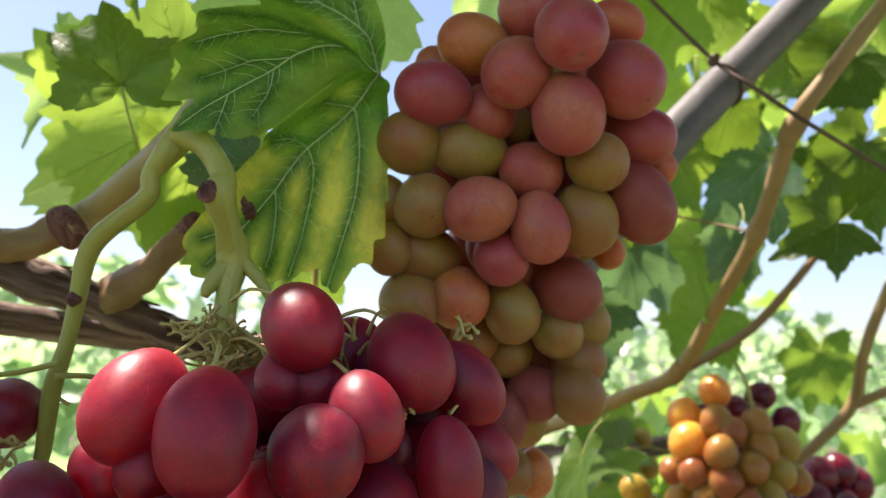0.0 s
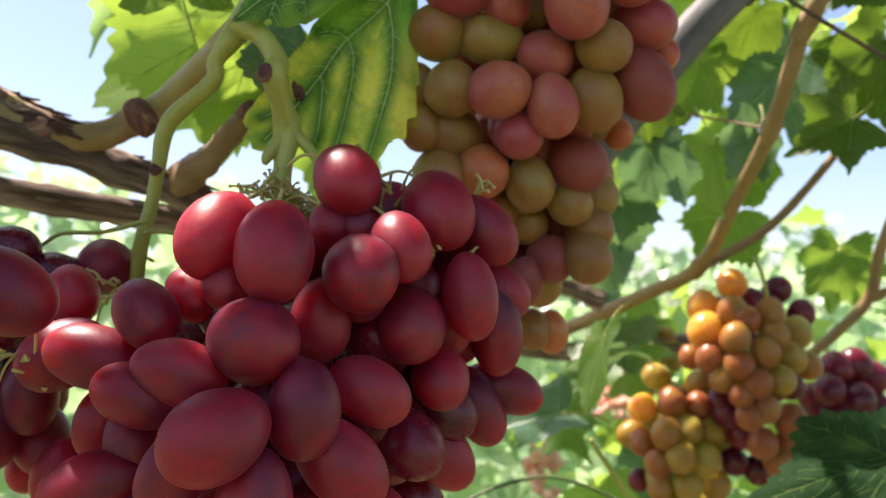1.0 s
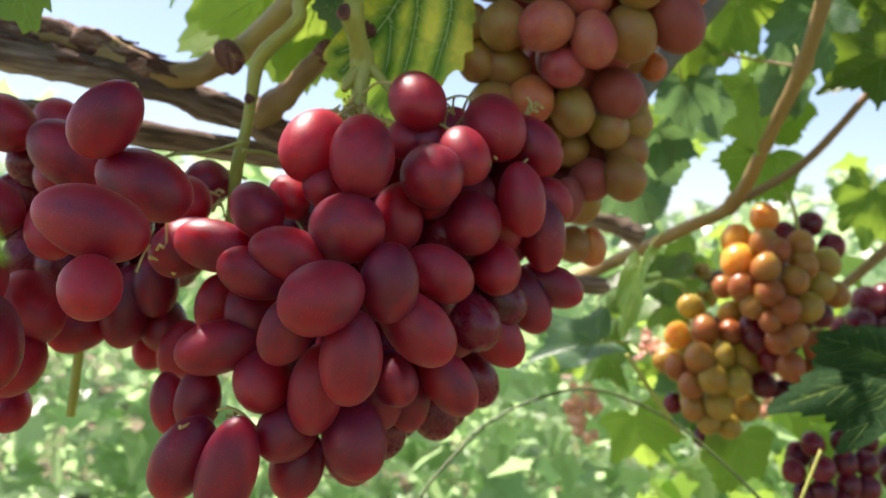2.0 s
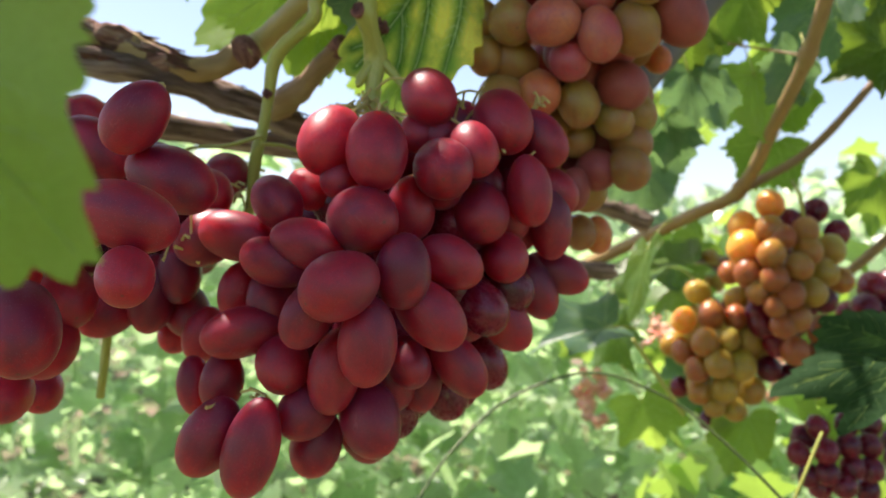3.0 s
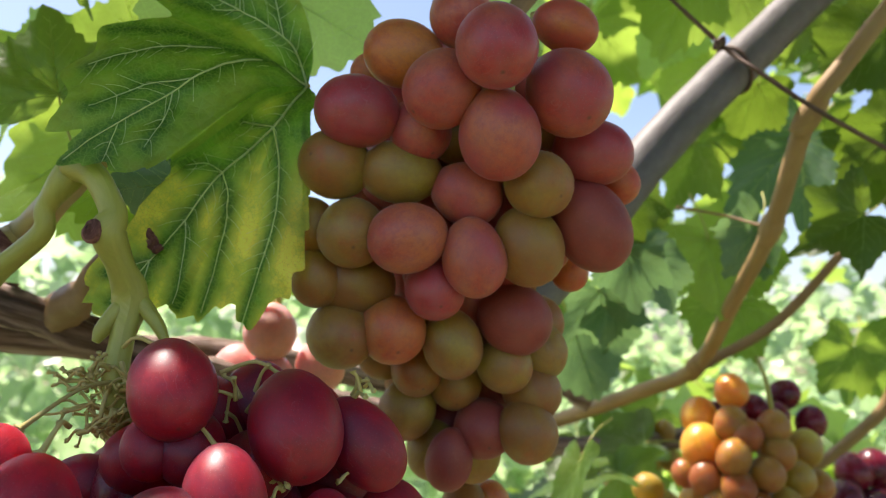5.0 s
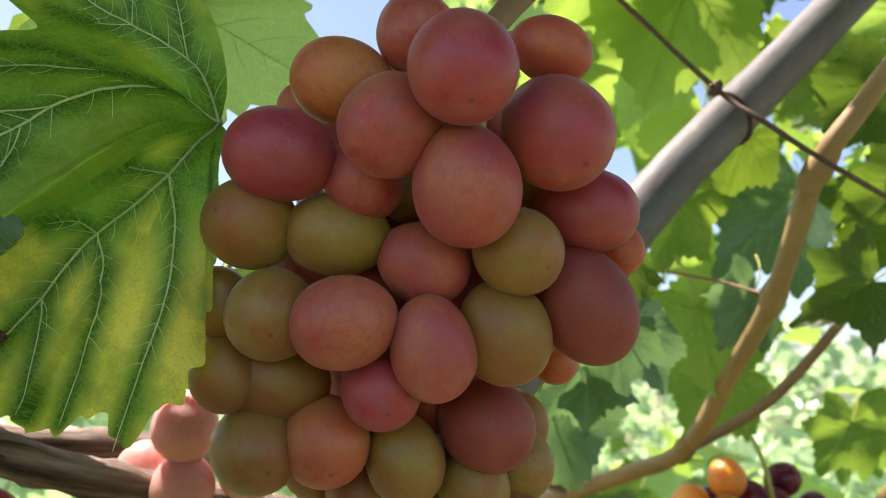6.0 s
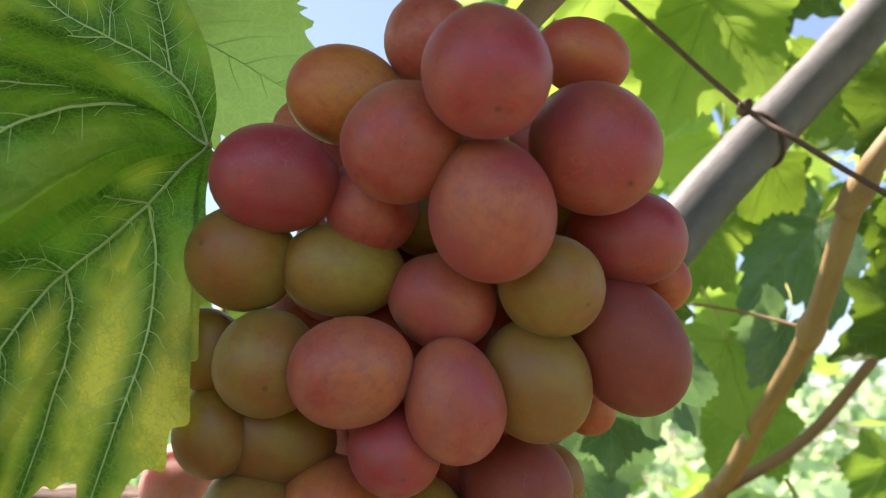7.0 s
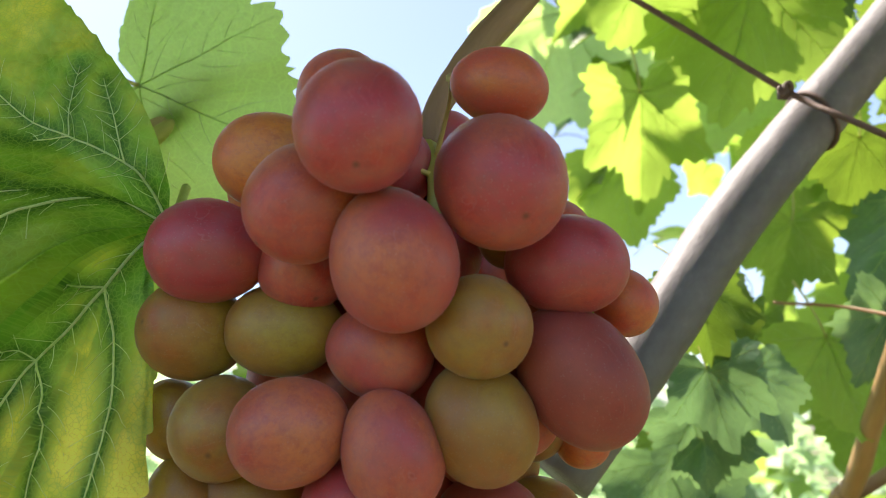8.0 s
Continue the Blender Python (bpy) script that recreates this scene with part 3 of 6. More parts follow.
ARC = [(-0.0842, 0.4636, 1.3627, 0.0011), (-0.0620, 0.4862, 1.3939, 0.0011), (-0.0252, 0.5106, 1.4275, 0.0011), (0.0183, 0.5256, 1.4464, 0.0012), (0.0577, 0.5300, 1.4506, 0.0012), (0.1085, 0.5257, 1.4310, 0.0012), (0.1466, 0.5098, 1.4010, 0.0012), (0.1860, 0.4941, 1.3611, 0.0012)]
TENDL = [(-0.1262, 0.2678, 1.6044, 0.0011), (-0.1476, 0.2755, 1.6009, 0.0010), (-0.1685, 0.2832, 1.6011, 0.0009), (-0.1793, 0.2870, 1.5966, 0.0008)]
TENDR = [(-0.1270, 0.2677, 1.6003, 0.0010), (-0.1183, 0.2738, 1.6001, 0.0009), (-0.1087, 0.2799, 1.5967, 0.0008)]
TWIGD = [(0.2014, 0.4758, 1.4203, 0.0012), (0.1843, 0.4638, 1.3900, 0.0012), (0.1765, 0.4629, 1.3708, 0.0012)]
LENSTALK = [(-0.0848, -0.0244, 1.5864, 0.0012), (-0.1148, -0.0204, 1.6464, 0.0014), (-0.1448, 0.0056, 2.06, 0.0018)]
TUFT_LOW = (-0.1083, 0.1973, 1.4908)
TUFT_SIDE = (-0.1373, 0.2615, 1.5755)
TUFT_LEFT = (-0.1419, 0.2107, 1.5547)
TUFT_TOP = (-0.0273, 0.2488, 1.6110)
PSTEM = [(0.1050, 0.3658, 1.8367, 0.0048), (0.0736, 0.3497, 1.7899, 0.0046), (0.0595, 0.3389, 1.7700, 0.0044), (0.0469, 0.3309, 1.7492, 0.0036), (0.0436, 0.3271, 1.7365, 0.0030)]
HSTALK = [(0.0786, 0.5224, 1.4790, 0.0016), (0.0957, 0.5243, 1.4528, 0.0018), (0.1170, 0.5266, 1.4201, 0.0018)]
THIN = [(0.1663, 0.5886, 1.7192, 0.0010), (0.1999, 0.5896, 1.7129, 0.0010), (0.2198, 0.5612, 1.7006, 0.0012)]
DSTALK = [(0.2528, 0.7066, 1.6132, 0.0016), (0.2504, 0.6787, 1.5978, 0.0018), (0.2522, 0.6720, 1.5760, 0.0018), (0.2607, 0.6873, 1.5432, 0.0016)]
# gaps in the added far leaves that let sun onto the amber berries
FAR_SHAFTS = ((0.018, 0.775, 0.015), (-0.013, 0.787, 0.015), (-0.024, 0.778, 0.015), (-0.100, 0.839, 0.015))


# ---- ground and distance ----
def ground_skin():
    m, n, l, p = mat("vineyard_ground")
    co = n.new("ShaderNodeTexCoord")
    a = node(n, "TexNoise", Scale=0.8, Detail=6.0)
    b = node(n, "TexNoise", Scale=14.0, Detail=8.0, Roughness=0.7)
    for t in (a, b):
        l.new(co.outputs["Object"], t.inputs["Vector"])
    earth = ramp(n, [(0.3, (0.16, 0.105, 0.07)), (0.7, (0.30, 0.22, 0.15))])
    l.new(b.outputs[0], earth.inputs[0])
    grass = ramp(n, [(0.3, (0.05, 0.09, 0.02)), (0.7, (0.12, 0.17, 0.05))])
    l.new(b.outputs[0], grass.inputs[0])
    l.new(mix(n, l, scaled(n, l, a.outputs[0], 0, 1, 0.42, 0.56), earth.outputs[0], grass.outputs[0]), p.inputs["Base Color"])
    p.inputs["Roughness"].default_value = 0.95
    bump = node(n, "Bump", Strength=0.7, Distance=0.05)
    l.new(b.outputs[0], bump.inputs["Height"])
    l.new(bump.outputs[0], p.inputs["Normal"])
    return m


GROUND = ground_skin()
verts = [(x * 250.0, y * 250.0, 0.0) for y in (-1, 1) for x in (-1, 1)]
ground = mesh_object("ground", verts, [(0, 1, 3, 2)], GROUND, smooth=False)
tagged(ground, "dry vineyard soil with patchy grass", "ground", kind="structure")


def foliage(name, label, count, place, size, seed, material, shafts=()):
    """Loose foliage: many small lobed leaves in one mesh."""
    rng = np.random.RandomState(seed)
    outline = [(0.0, 0.0), (0.42, -0.12), (0.36, 0.20), (0.62, 0.42), (0.30, 0.55), (0.0, 1.0), (-0.32, 0.55), (-0.60, 0.40), (-0.36, 0.18), (-0.40, -0.12)]
    shape = np.array([(x, y, 0.22 * abs(x) - 0.15 * y * y) for x, y in outline])
    n = len(shape)
    verts, faces, uvs = np.empty((count * n, 3)), [], np.empty((count * n, 2))
    for i in range(count):
        c = place(rng)
        yaw, pitch, roll = rng.uniform(0, 360), rng.uniform(-75, 15), rng.uniform(-40, 40)
        turn = np.array(Euler((radians(pitch), radians(roll), radians(yaw))).to_matrix())
        blade = (shape * rng.uniform(*size)) @ turn.T + c
        down = blade[:, :2] + (2.07 - blade[:, 2:]) * np.array((SUN_DIR.x, SUN_DIR.y)) / SUN_DIR.z
        spots = np.vstack([down, down.mean(axis=0), (down + down.mean(axis=0)) / 2])
        # leaves crossing a sun shaft shrink to a speck
        if any((np.hypot(spots[:, 0] - a, spots[:, 1] - b) < r).any() for a, b, r in shafts):
            blade = blade * 0.02 + c * 0.98
        verts[i * n:(i + 1) * n] = blade
        uvs[i * n:(i + 1) * n] = shape[:, :2] * 0.5 + rng.uniform(0, 9, 2)
        faces += [(i * n, i * n + k, i * n + k + 1) for k in range(1, n - 1)]
    ob = mesh_object(name, verts, faces, material, uvs=uvs)
    return tagged(ob, label, "foliage", kind="stuff")


def row_place(y0, depth, low, high, span, rise=0.0):
    def place(rng):
        x = rng.uniform(-span, span)
        top = high + 0.35 * noise.noise((x * 0.9, y0, 0.5)) + 0.2 * noise.noise((x * 3.1, y0, 1.5)) + rise * min(1.0, max(0.0, 0.2 - x))
        return np.array((x, y0 + rng.normal(0, depth), low + (top - low) * rng.uniform(0, 1) ** 0.8))
    return place


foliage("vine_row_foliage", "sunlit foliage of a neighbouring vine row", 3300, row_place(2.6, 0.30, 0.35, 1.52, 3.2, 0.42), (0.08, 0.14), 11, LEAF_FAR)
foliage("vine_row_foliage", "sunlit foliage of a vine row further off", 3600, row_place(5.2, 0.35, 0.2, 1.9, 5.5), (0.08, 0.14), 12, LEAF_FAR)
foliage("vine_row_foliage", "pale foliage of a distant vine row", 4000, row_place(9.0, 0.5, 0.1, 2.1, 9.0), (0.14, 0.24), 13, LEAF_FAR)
# unseen row added behind the camera so berries mirror no hard horizon
foliage("vine_row_foliage", "unseen foliage added behind the camera to break up reflections", 2600, lambda r: np.array((r.uniform(-3.4, 3.4), r.normal(-1.9, 0.25), 0.2 + 2.1 * r.triangular(0, 0.35, 1))), (0.07, 0.12), 14, LEAF_FAR)
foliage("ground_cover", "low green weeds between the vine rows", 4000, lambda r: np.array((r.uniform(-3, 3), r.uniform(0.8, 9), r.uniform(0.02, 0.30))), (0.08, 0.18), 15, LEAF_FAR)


# unseen layer of leaves, added overhead to keep sun off the bunches
def shade_place(rng):
    while True:
        x, y, z = rng.uniform(-2.2, 2.2), rng.uniform(-0.40, 0.56), rng.uniform(2.0, 2.16)
        if y > 0.46 + 0.04 * noise.noise((x * 4, 1.0, 0)) or y < 0.06 + 0.10 * noise.noise((x * 3, 5.0, 0)):
            continue
        if abs(x) > 0.75 and noise.noise((x * 3, y * 3, 7)) < -0.1:
            continue
        return np.array((x, y, z))


# gaps left in the added layer for sun on chosen berries and wood
SHAFTS = ((-0.278, 0.312, 0.014), (-0.216, 0.317, 0.010), (-0.334, 0.322, 0.012), (-0.295, 0.430, 0.008), (-0.405, 0.444, 0.025), (-0.437, 0.450, 0.015))
foliage("canopy_foliage", "unseen leaves added overhead to shade the bunches", 1900, shade_place, (0.07, 0.11), 21, LEAF, SHAFTS)
foliage("canopy_foliage", "small unseen leaves added overhead to close the shade", 1100, lambda r: np.array((r.uniform(-0.62, 0.02), r.uniform(0.08, 0.48), r.uniform(2.0, 2.16))), (0.03, 0.05), 28, LEAF, SHAFTS)


# unseen leaves, added high up to shade the amber bunch
def far_shade_place(rng):
    return np.array((rng.uniform(-0.30, -0.02), rng.uniform(0.83, 1.02), rng.uniform(2.30, 2.42)))


foliage("canopy_foliage", "unseen leaves added to shade the amber bunch", 80, far_shade_place, (0.06, 0.10), 25, LEAF, FAR_SHAFTS)


def open_air(x, y, z):
    """Openings in the foliage through which the sky shows."""
    u, v = x / (y + 0.11), (z - 1.55) / (y + 0.11)
    return (0.29 < u < 0.56 and 0.015 < v < 0.20 and noise.noise((u * 9, v * 9, 4)) > -0.25) or (0.17 < u < 0.28 and 0.04 < v < 0.13)


def side_place(rng):
    while True:
        x, y = rng.uniform(0.10, 1.6), rng.uniform(0.90, 1.8)
        z = 1.55 + rng.uniform(-0.45, 0.85)
        if open_air(x, y, z):
            continue
        if x > 0.14 * y and noise.noise((x * 4.0, y * 1.5, z * 4.0)) > (0.06 if z > 1.5 else -0.15):
            return np.array((x, y, z))


foliage("canopy_foliage", "hanging foliage of the same vine further back", 760, side_place, (0.05, 0.085), 22, LEAF_SIDE)

# ---- wood ----
post = new("trellis_pole")
tagged(post, "weathered grey round trellis pole, slanting", "pole")
cane("shaft", POLE, POST, post, steps=10, sides=28, lumps=0.05)
c = Vector(POLE[2][:3]).lerp(Vector(POLE[3][:3]), 0.47)
d = (Vector(POLE[3][:3]) - Vector(POLE[2][:3])).normalized()
u = d.cross(Vector((0, 0, 1))).normalized()
w = u.cross(d)
ring = [(*(c + (u * math.cos(a) + w * math.sin(a)) * 0.0139 + d * 0.004 * math.sin(a)), 0.0011) for a in np.linspace(0, 2 * math.pi, 17)]
cane("wire_tie", ring, WIRE, post, "rusty wire wrapped round the pole", steps=3, sides=6)
wire = tagged(new("trellis_wire"), "thin rusty trellis wire with a knot", "wire")
cane("strand", WIRE_RUN, WIRE, wire, steps=10, sides=8, lumps=0.15)
knot = []
for k in range(5):
    a = k * 1.3
    knot.append(tube_data([(KNOT[0] + 0.0026 * math.cos(a + t), KNOT[1] + 0.0024 * math.sin(a * 1.7 + t), KNOT[2] + 0.0026 * math.sin(a + t * 1.3), 0.0012) for t in np.linspace(0, 4.5, 6)], 4, 6))
joined("knot", knot, WIRE, wire, "twisted wire knot")


def vine_wood(name, label, category="vine wood"):
    return tagged(new(name), label, category)


cordon = vine_wood("vine_cordon", "thick old brown cordon with shaggy bark")
cane("arm", CORD1, BARK, cordon, steps=16, sides=28, lumps=0.34, seed=3)
cane("arm", TANB, CANE, cordon, "tan spur with flaking bark", steps=12, sides=20, lumps=0.34, seed=5)
sleeve = [(*row[:3], row[3] * g) for row, g in zip(TANB, (1.18, 1.16, 1.14, 0.90))]
cane("bark_sleeve", sleeve, FLAKE, cordon, "knobbly flaking reddish brown bark", steps=16, sides=24, lumps=0.5, seed=31)
cane("spur", TWIG, CANE_RED, cordon, "pruned brown spur", steps=12, sides=22, lumps=0.28, seed=6)
rng = random.Random(8)
for _ in range(70):
    run = TANB if rng.random() < 0.55 else CORD1
    k = rng.randrange(1, 3) if run is TANB else rng.randrange(0, 4)
    p = Vector(run[k][:3]).lerp(Vector(run[k + 1][:3]), rng.random())
    d = (Vector(run[k + 1][:3]) - Vector(run[k][:3])).normalized()
    out = Vector((rng.uniform(-0.4, 0.4), rng.uniform(-1, 0.2), rng.uniform(0.0, 1.0))).normalized()
    r = run[k][3]
    length = rng.uniform(0.008, 0.022)
    a = p + out * r * 0.9
    strip = [(*a, 0.0012), (*(a + d * length * 0.5 + out * 0.0006), 0.0012), (*(a + d * length + out * rng.uniform(0.000, 0.003)), 0.0005)]
    cane("bark_strip", strip, rng.choice((BARK, FLAKE)), cordon, steps=3, sides=5, lumps=0.3, seed=2)
low = vine_wood("vine_cordon", "grey weathered lower cordon of the vine")
cane("arm", CORD2, BARK, low, steps=14, sides=22, lumps=0.16, seed=9)
rng = random.Random(18)
for _ in range(16):
    k = rng.randrange(0, 4)
    a, b = Vector(CORD2[k][:3]), Vector(CORD2[k + 1][:3])
    p, d = a.lerp(b, rng.random()), (b - a).normalized()
    out = Vector((0, -rng.uniform(0.3, 1), rng.uniform(-0.4, 1))).normalized()
    q = p + out * 0.0085
    cane("bark_strip", [(*q, 0.0013), (*(q + d * 0.01 + out * 0.0006), 0.0013), (*(q + d * 0.022 + out * 0.001), 0.0005)], BARK, low, steps=3, sides=5, lumps=0.3, seed=4)
back = vine_wood("vine_cordon", "grey-brown cordon behind the hanging bunches")
cane("arm", BACKC, BARK, back, steps=12, sides=18, lumps=0.14, seed=12)
cane("stub", BACKS, BARK, back, "dark broken stub", steps=10, sides=16, lumps=0.3, seed=13)

shoot = vine_wood("vine_shoot", "yellow-green shoot bending down with nodes", "vine shoot")
cane("stalk", S2, STALK, shoot, steps=12, sides=18, lumps=0.06, seed=14)
cane("tendril", TENDL, STALK, shoot, steps=10, sides=8)
cane("tendril", TENDR, STALK, shoot, steps=10, sides=8)
old = vine_wood("vine_shoot", "pinkish tan woody shoot ending in a cut stub", "vine shoot")
cane("stalk", S1, SHOOT, old, steps=12, sides=20, lumps=0.06, seed=15)


def cut_face(parent, points, seed):
    a, b = Vector(points[-2][:3]), Vector(points[-1][:3])
    d = (b - a).normalized()
    r = points[-1][3]
    rows = [(*(b - d * 0.007), r * 0.92), (*(b - d * 0.003), r * 1.12), (*(b + d * 0.001), r * 1.10), (*(b + d * 0.0034), r * 0.78), (*(b + d * 0.0044), r * 0.25)]
    cane("cut_end", rows, SCAR, parent, "rough dark pruning cut", steps=3, sides=20, lumps=0.22, seed=seed)


cut_face(old, S1, 3)
cut_face(cordon, TWIG[::-1], 4)


def scar(parent, place, out, r, seed):
    rows = [(*(Vector(place) + Vector(out) * k), q) for k, q in ((0.0, r), (0.0018, r * 1.02), (0.0028, r * 0.6), (0.0026, r * 0.2))]
    cane("node_scar", rows, SCAR, parent, "round brown scar", steps=3, sides=14, lumps=0.3, seed=seed)


scar(old, Vector(S1[4][:3]), Vector((0, -0.004, 0)), 0.002, 5)
scar(shoot, Vector(S2[7][:3]) + Vector((0, -0.0022, 0)), Vector((0, -0.8, 0.1)), 0.0024, 6)
right_cane = vine_wood("vine_cane", "smooth orange-tan vine cane rising past the bunches", "vine cane")
cane("stalk", R1, CANE, right_cane, steps=12, sides=20, lumps=0.08, seed=16)
for k in (3, 5, 6):
    p, q = Vector(R1[k][:3]), Vector(R1[k + 1][:3])
    d = (q - p).normalized()
    cane("node", [(*(p + d * s), R1[k][3] * g) for s, g in ((-0.012, 0.95), (-0.003, 1.22), (0.004, 1.25), (0.013, 0.93))], CANE, right_cane, "swollen joint", steps=5, sides=18, lumps=0.12, seed=k)
cane("side_shoot", R2, CANE_RED, right_cane, steps=10, sides=12, lumps=0.1, seed=17)
cane("tendril", THIN, CANE_RED, right_cane, steps=8, sides=6)
far_cane = vine_wood("vine_cane", "slim brown vine cane behind the amber bunch", "vine cane")
cane("stalk", R3, CANE, far_cane, steps=10, sides=14, lumps=0.1, seed=18)
cane("side_shoot", R4, CANE, far_cane, steps=8, sides=12, lumps=0.1, seed=19)
arc = vine_wood("vine_tendril", "long thin arching green tendril", "tendril")
cane("strand", ARC, TENDRIL, arc, steps=12, sides=8, lumps=0.1)
bare = vine_wood("leaf_stalk", "bare yellow-green leaf stalk", "stalk")
cane("strand", HSTALK, STALK, bare, steps=10, sides=8)
petiole = vine_wood("leaf_stalk", "thin green leaf stalk before the dark bunch", "stalk")
cane("strand", TWIGD, STALK, petiole, steps=10, sides=8)

# ---- bunches ----
red_bunch = bunch("grape_bunch", STEM[0][:3], "large bunch of dusty dark red oval grapes", "hanging bunches")
shoulder_bunch = bunch("grape_bunch", (-0.19, 0.27, 1.65), "bunch of long dark red grapes with dull bloom", "hanging bunches")
pink_bunch = bunch("grape_bunch", (0.045, 0.32, 1.77), "tall bunch of round pink and greenish grapes", "hanging bunches")
amber_bunch = bunch("grape_bunch", DSTALK[0][:3], "half-ripe bunch of amber and rose grapes", "hanging bunches")
green_bunch = bunch("grape_bunch", (0.18, 0.72, 1.56), "small greenish and rose bunch lit by sun", "hanging bunches")
dark_bunch = bunch("grape_bunch", (0.39, 0.80, 1.62), "blackish red bunch behind the amber one", "hanging bunches")
small_dark_bunch = bunch("grape_bunch", (0.27, 0.65, 1.50), "loose bunch of small dark purple grapes", "hanging bunches")
hazy_bunch = bunch("grape_bunch", (0.21, 0.82, 1.62), "pale green unripe bunch", "hanging bunches")
lone_bunch = bunch("grape_bunch", (-0.07, 0.43, 1.66), "rosy bunch hidden behind the red one", "hanging bunches")
cane("stem", STEM, STALK, red_bunch, "pale green knobbly bunch stem", steps=12, sides=20, lumps=0.07, seed=21)
cane("stem_spur", SPUR1, STALK, red_bunch, steps=8, sides=12, lumps=0.1)
cane("stem_spur", SPUR2, STALK, red_bunch, steps=8, sides=12, lumps=0.1)
scar(red_bunch, Vector(STEM[3][:3]) + Vector((-0.002, -0.0038, 0)), Vector((-0.35, -0.9, 0.15)), 0.0034, 8)
cane("stem", DSTALK, STALK, amber_bunch, steps=8, sides=10)
cane("stem", PSTEM, CANE_RED, pink_bunch, "brown woody bunch stem", steps=10, sides=16, lumps=0.1)
PINK_SPINE = [(*PSTEM[-1][:3], 0.0030), (0.048, 0.318, 1.72, 0.003), (0.040, 0.322, 1.69, 0.0025), (0.030, 0.335, 1.64, 0.002), (0.035, 0.36, 1.57, 0.0015)]
cane("rachis", PINK_SPINE, STALK, pink_bunch, steps=10, sides=10, lumps=0.1)
SHOULDER_SPINE = [(-0.206, 0.312, 1.598, 0.0028), (-0.202, 0.295, 1.580, 0.003), (-0.19, 0.25, 1.55, 0.0025), (-0.20, 0.25, 1.48, 0.002)]
cane("stem", SHOULDER_SPINE, STALK, shoulder_bunch, steps=10, sides=10, lumps=0.1)

berry(red_bunch, (-0.0412, 0.2352, 1.6146), (0.42, -0.69, -0.60), 0.0160, 0.0118, GRAPE_RED)
berry(red_bunch, (-0.0770, 0.2065, 1.5931), (-0.28, -0.62, -0.73), 0.0165, 0.0122, GRAPE_RED)
berry(red_bunch, (-0.0558, 0.1943, 1.5869), (0.04, -0.37, -0.93), 0.0164, 0.0121, GRAPE_RED)
berry(red_bunch, (-0.0317, 0.2076, 1.5811), (0.10, -0.93, -0.35), 0.0163, 0.0121, GRAPE_RED)
berry(red_bunch, (-0.0207, 0.2199, 1.5900), (0.34, -0.53, -0.78), 0.0135, 0.0100, GRAPE_RED)
berry(red_bunch, (-0.0095, 0.2428, 1.6046), (0.32, -0.63, -0.70), 0.0172, 0.0128, GRAPE_RED)
berry(red_bunch, (0.0070, 0.2547, 1.5984), (0.63, 0.07, -0.77), 0.0150, 0.0104, GRAPE_RED)
berry(red_bunch, (0.0019, 0.2365, 1.5737), (0.12, 0.01, -0.99), 0.0156, 0.0096, GRAPE_RED)
berry(red_bunch, (-0.0193, 0.2321, 1.5648), (0.18, -0.85, -0.50), 0.0171, 0.0127, GRAPE_RED)
berry(red_bunch, (-0.0346, 0.2228, 1.5751), (0.10, -0.93, -0.36), 0.0130, 0.0096, GRAPE_RED)
berry(red_bunch, (-0.0730, 0.2064, 1.5778), (0.17, -0.91, -0.37), 0.0115, 0.0085, GRAPE_RED)
berry(red_bunch, (-0.0986, 0.2040, 1.5685), (0.59, -0.50, -0.64), 0.0132, 0.0098, GRAPE_RED)
berry(red_bunch, (-0.0903, 0.2200, 1.5745), (0.64, -0.49, -0.59), 0.0111, 0.0082, GRAPE_RED)
berry(red_bunch, (-0.0614, 0.1916, 1.5607), (0.65, -0.75, -0.10), 0.0172, 0.0128, GRAPE_RED)
berry(red_bunch, (-0.1158, 0.2071, 1.5547), (-0.96, -0.11, 0.26), 0.0164, 0.0104, GRAPE_RED)
berry(red_bunch, (-0.1346, 0.2226, 1.5548), (-0.78, -0.41, -0.47), 0.0155, 0.0115, GRAPE_RED)
berry(red_bunch, (-0.0823, 0.1897, 1.5514), (0.96, 0.11, -0.26), 0.0144, 0.0098, GRAPE_RED)
berry(red_bunch, (-0.0954, 0.1918, 1.5443), (-0.93, -0.11, 0.35), 0.0141, 0.0094, GRAPE_RED)
berry(red_bunch, (-0.0641, 0.1681, 1.5366), (-0.54, -0.76, -0.35), 0.0165, 0.0122, GRAPE_RED)
berry(red_bunch, (-0.0448, 0.1864, 1.5410), (-0.09, -0.01, -1.00), 0.0145, 0.0107, GRAPE_RED)
berry(red_bunch, (-0.0294, 0.2093, 1.5441), (0.86, 0.10, -0.51), 0.0141, 0.0102, GRAPE_RED)
berry(red_bunch, (-0.0363, 0.1974, 1.5242), (0.70, 0.08, -0.71), 0.0169, 0.0112, GRAPE_RED)
berry(red_bunch, (-0.0090, 0.2413, 1.5455), (0.18, -0.84, -0.50), 0.0139, 0.0103, GRAPE_RED)
berry(red_bunch, (0.0035, 0.2804, 1.5309), (0.41, 0.05, -0.91), 0.0170, 0.0103, GRAPE_RED)
berry(red_bunch, (0.0145, 0.2862, 1.5374), (0.92, 0.10, -0.38), 0.0166, 0.0098, GRAPE_RED)
berry(red_bunch, (0.0108, 0.2667, 1.5621), (0.08, 0.01, -1.00), 0.0186, 0.0102, GRAPE_RED)
berry(red_bunch, (-0.0120, 0.2626, 1.5179), (0.63, 0.07, -0.77), 0.0191, 0.0112, GRAPE_RED)
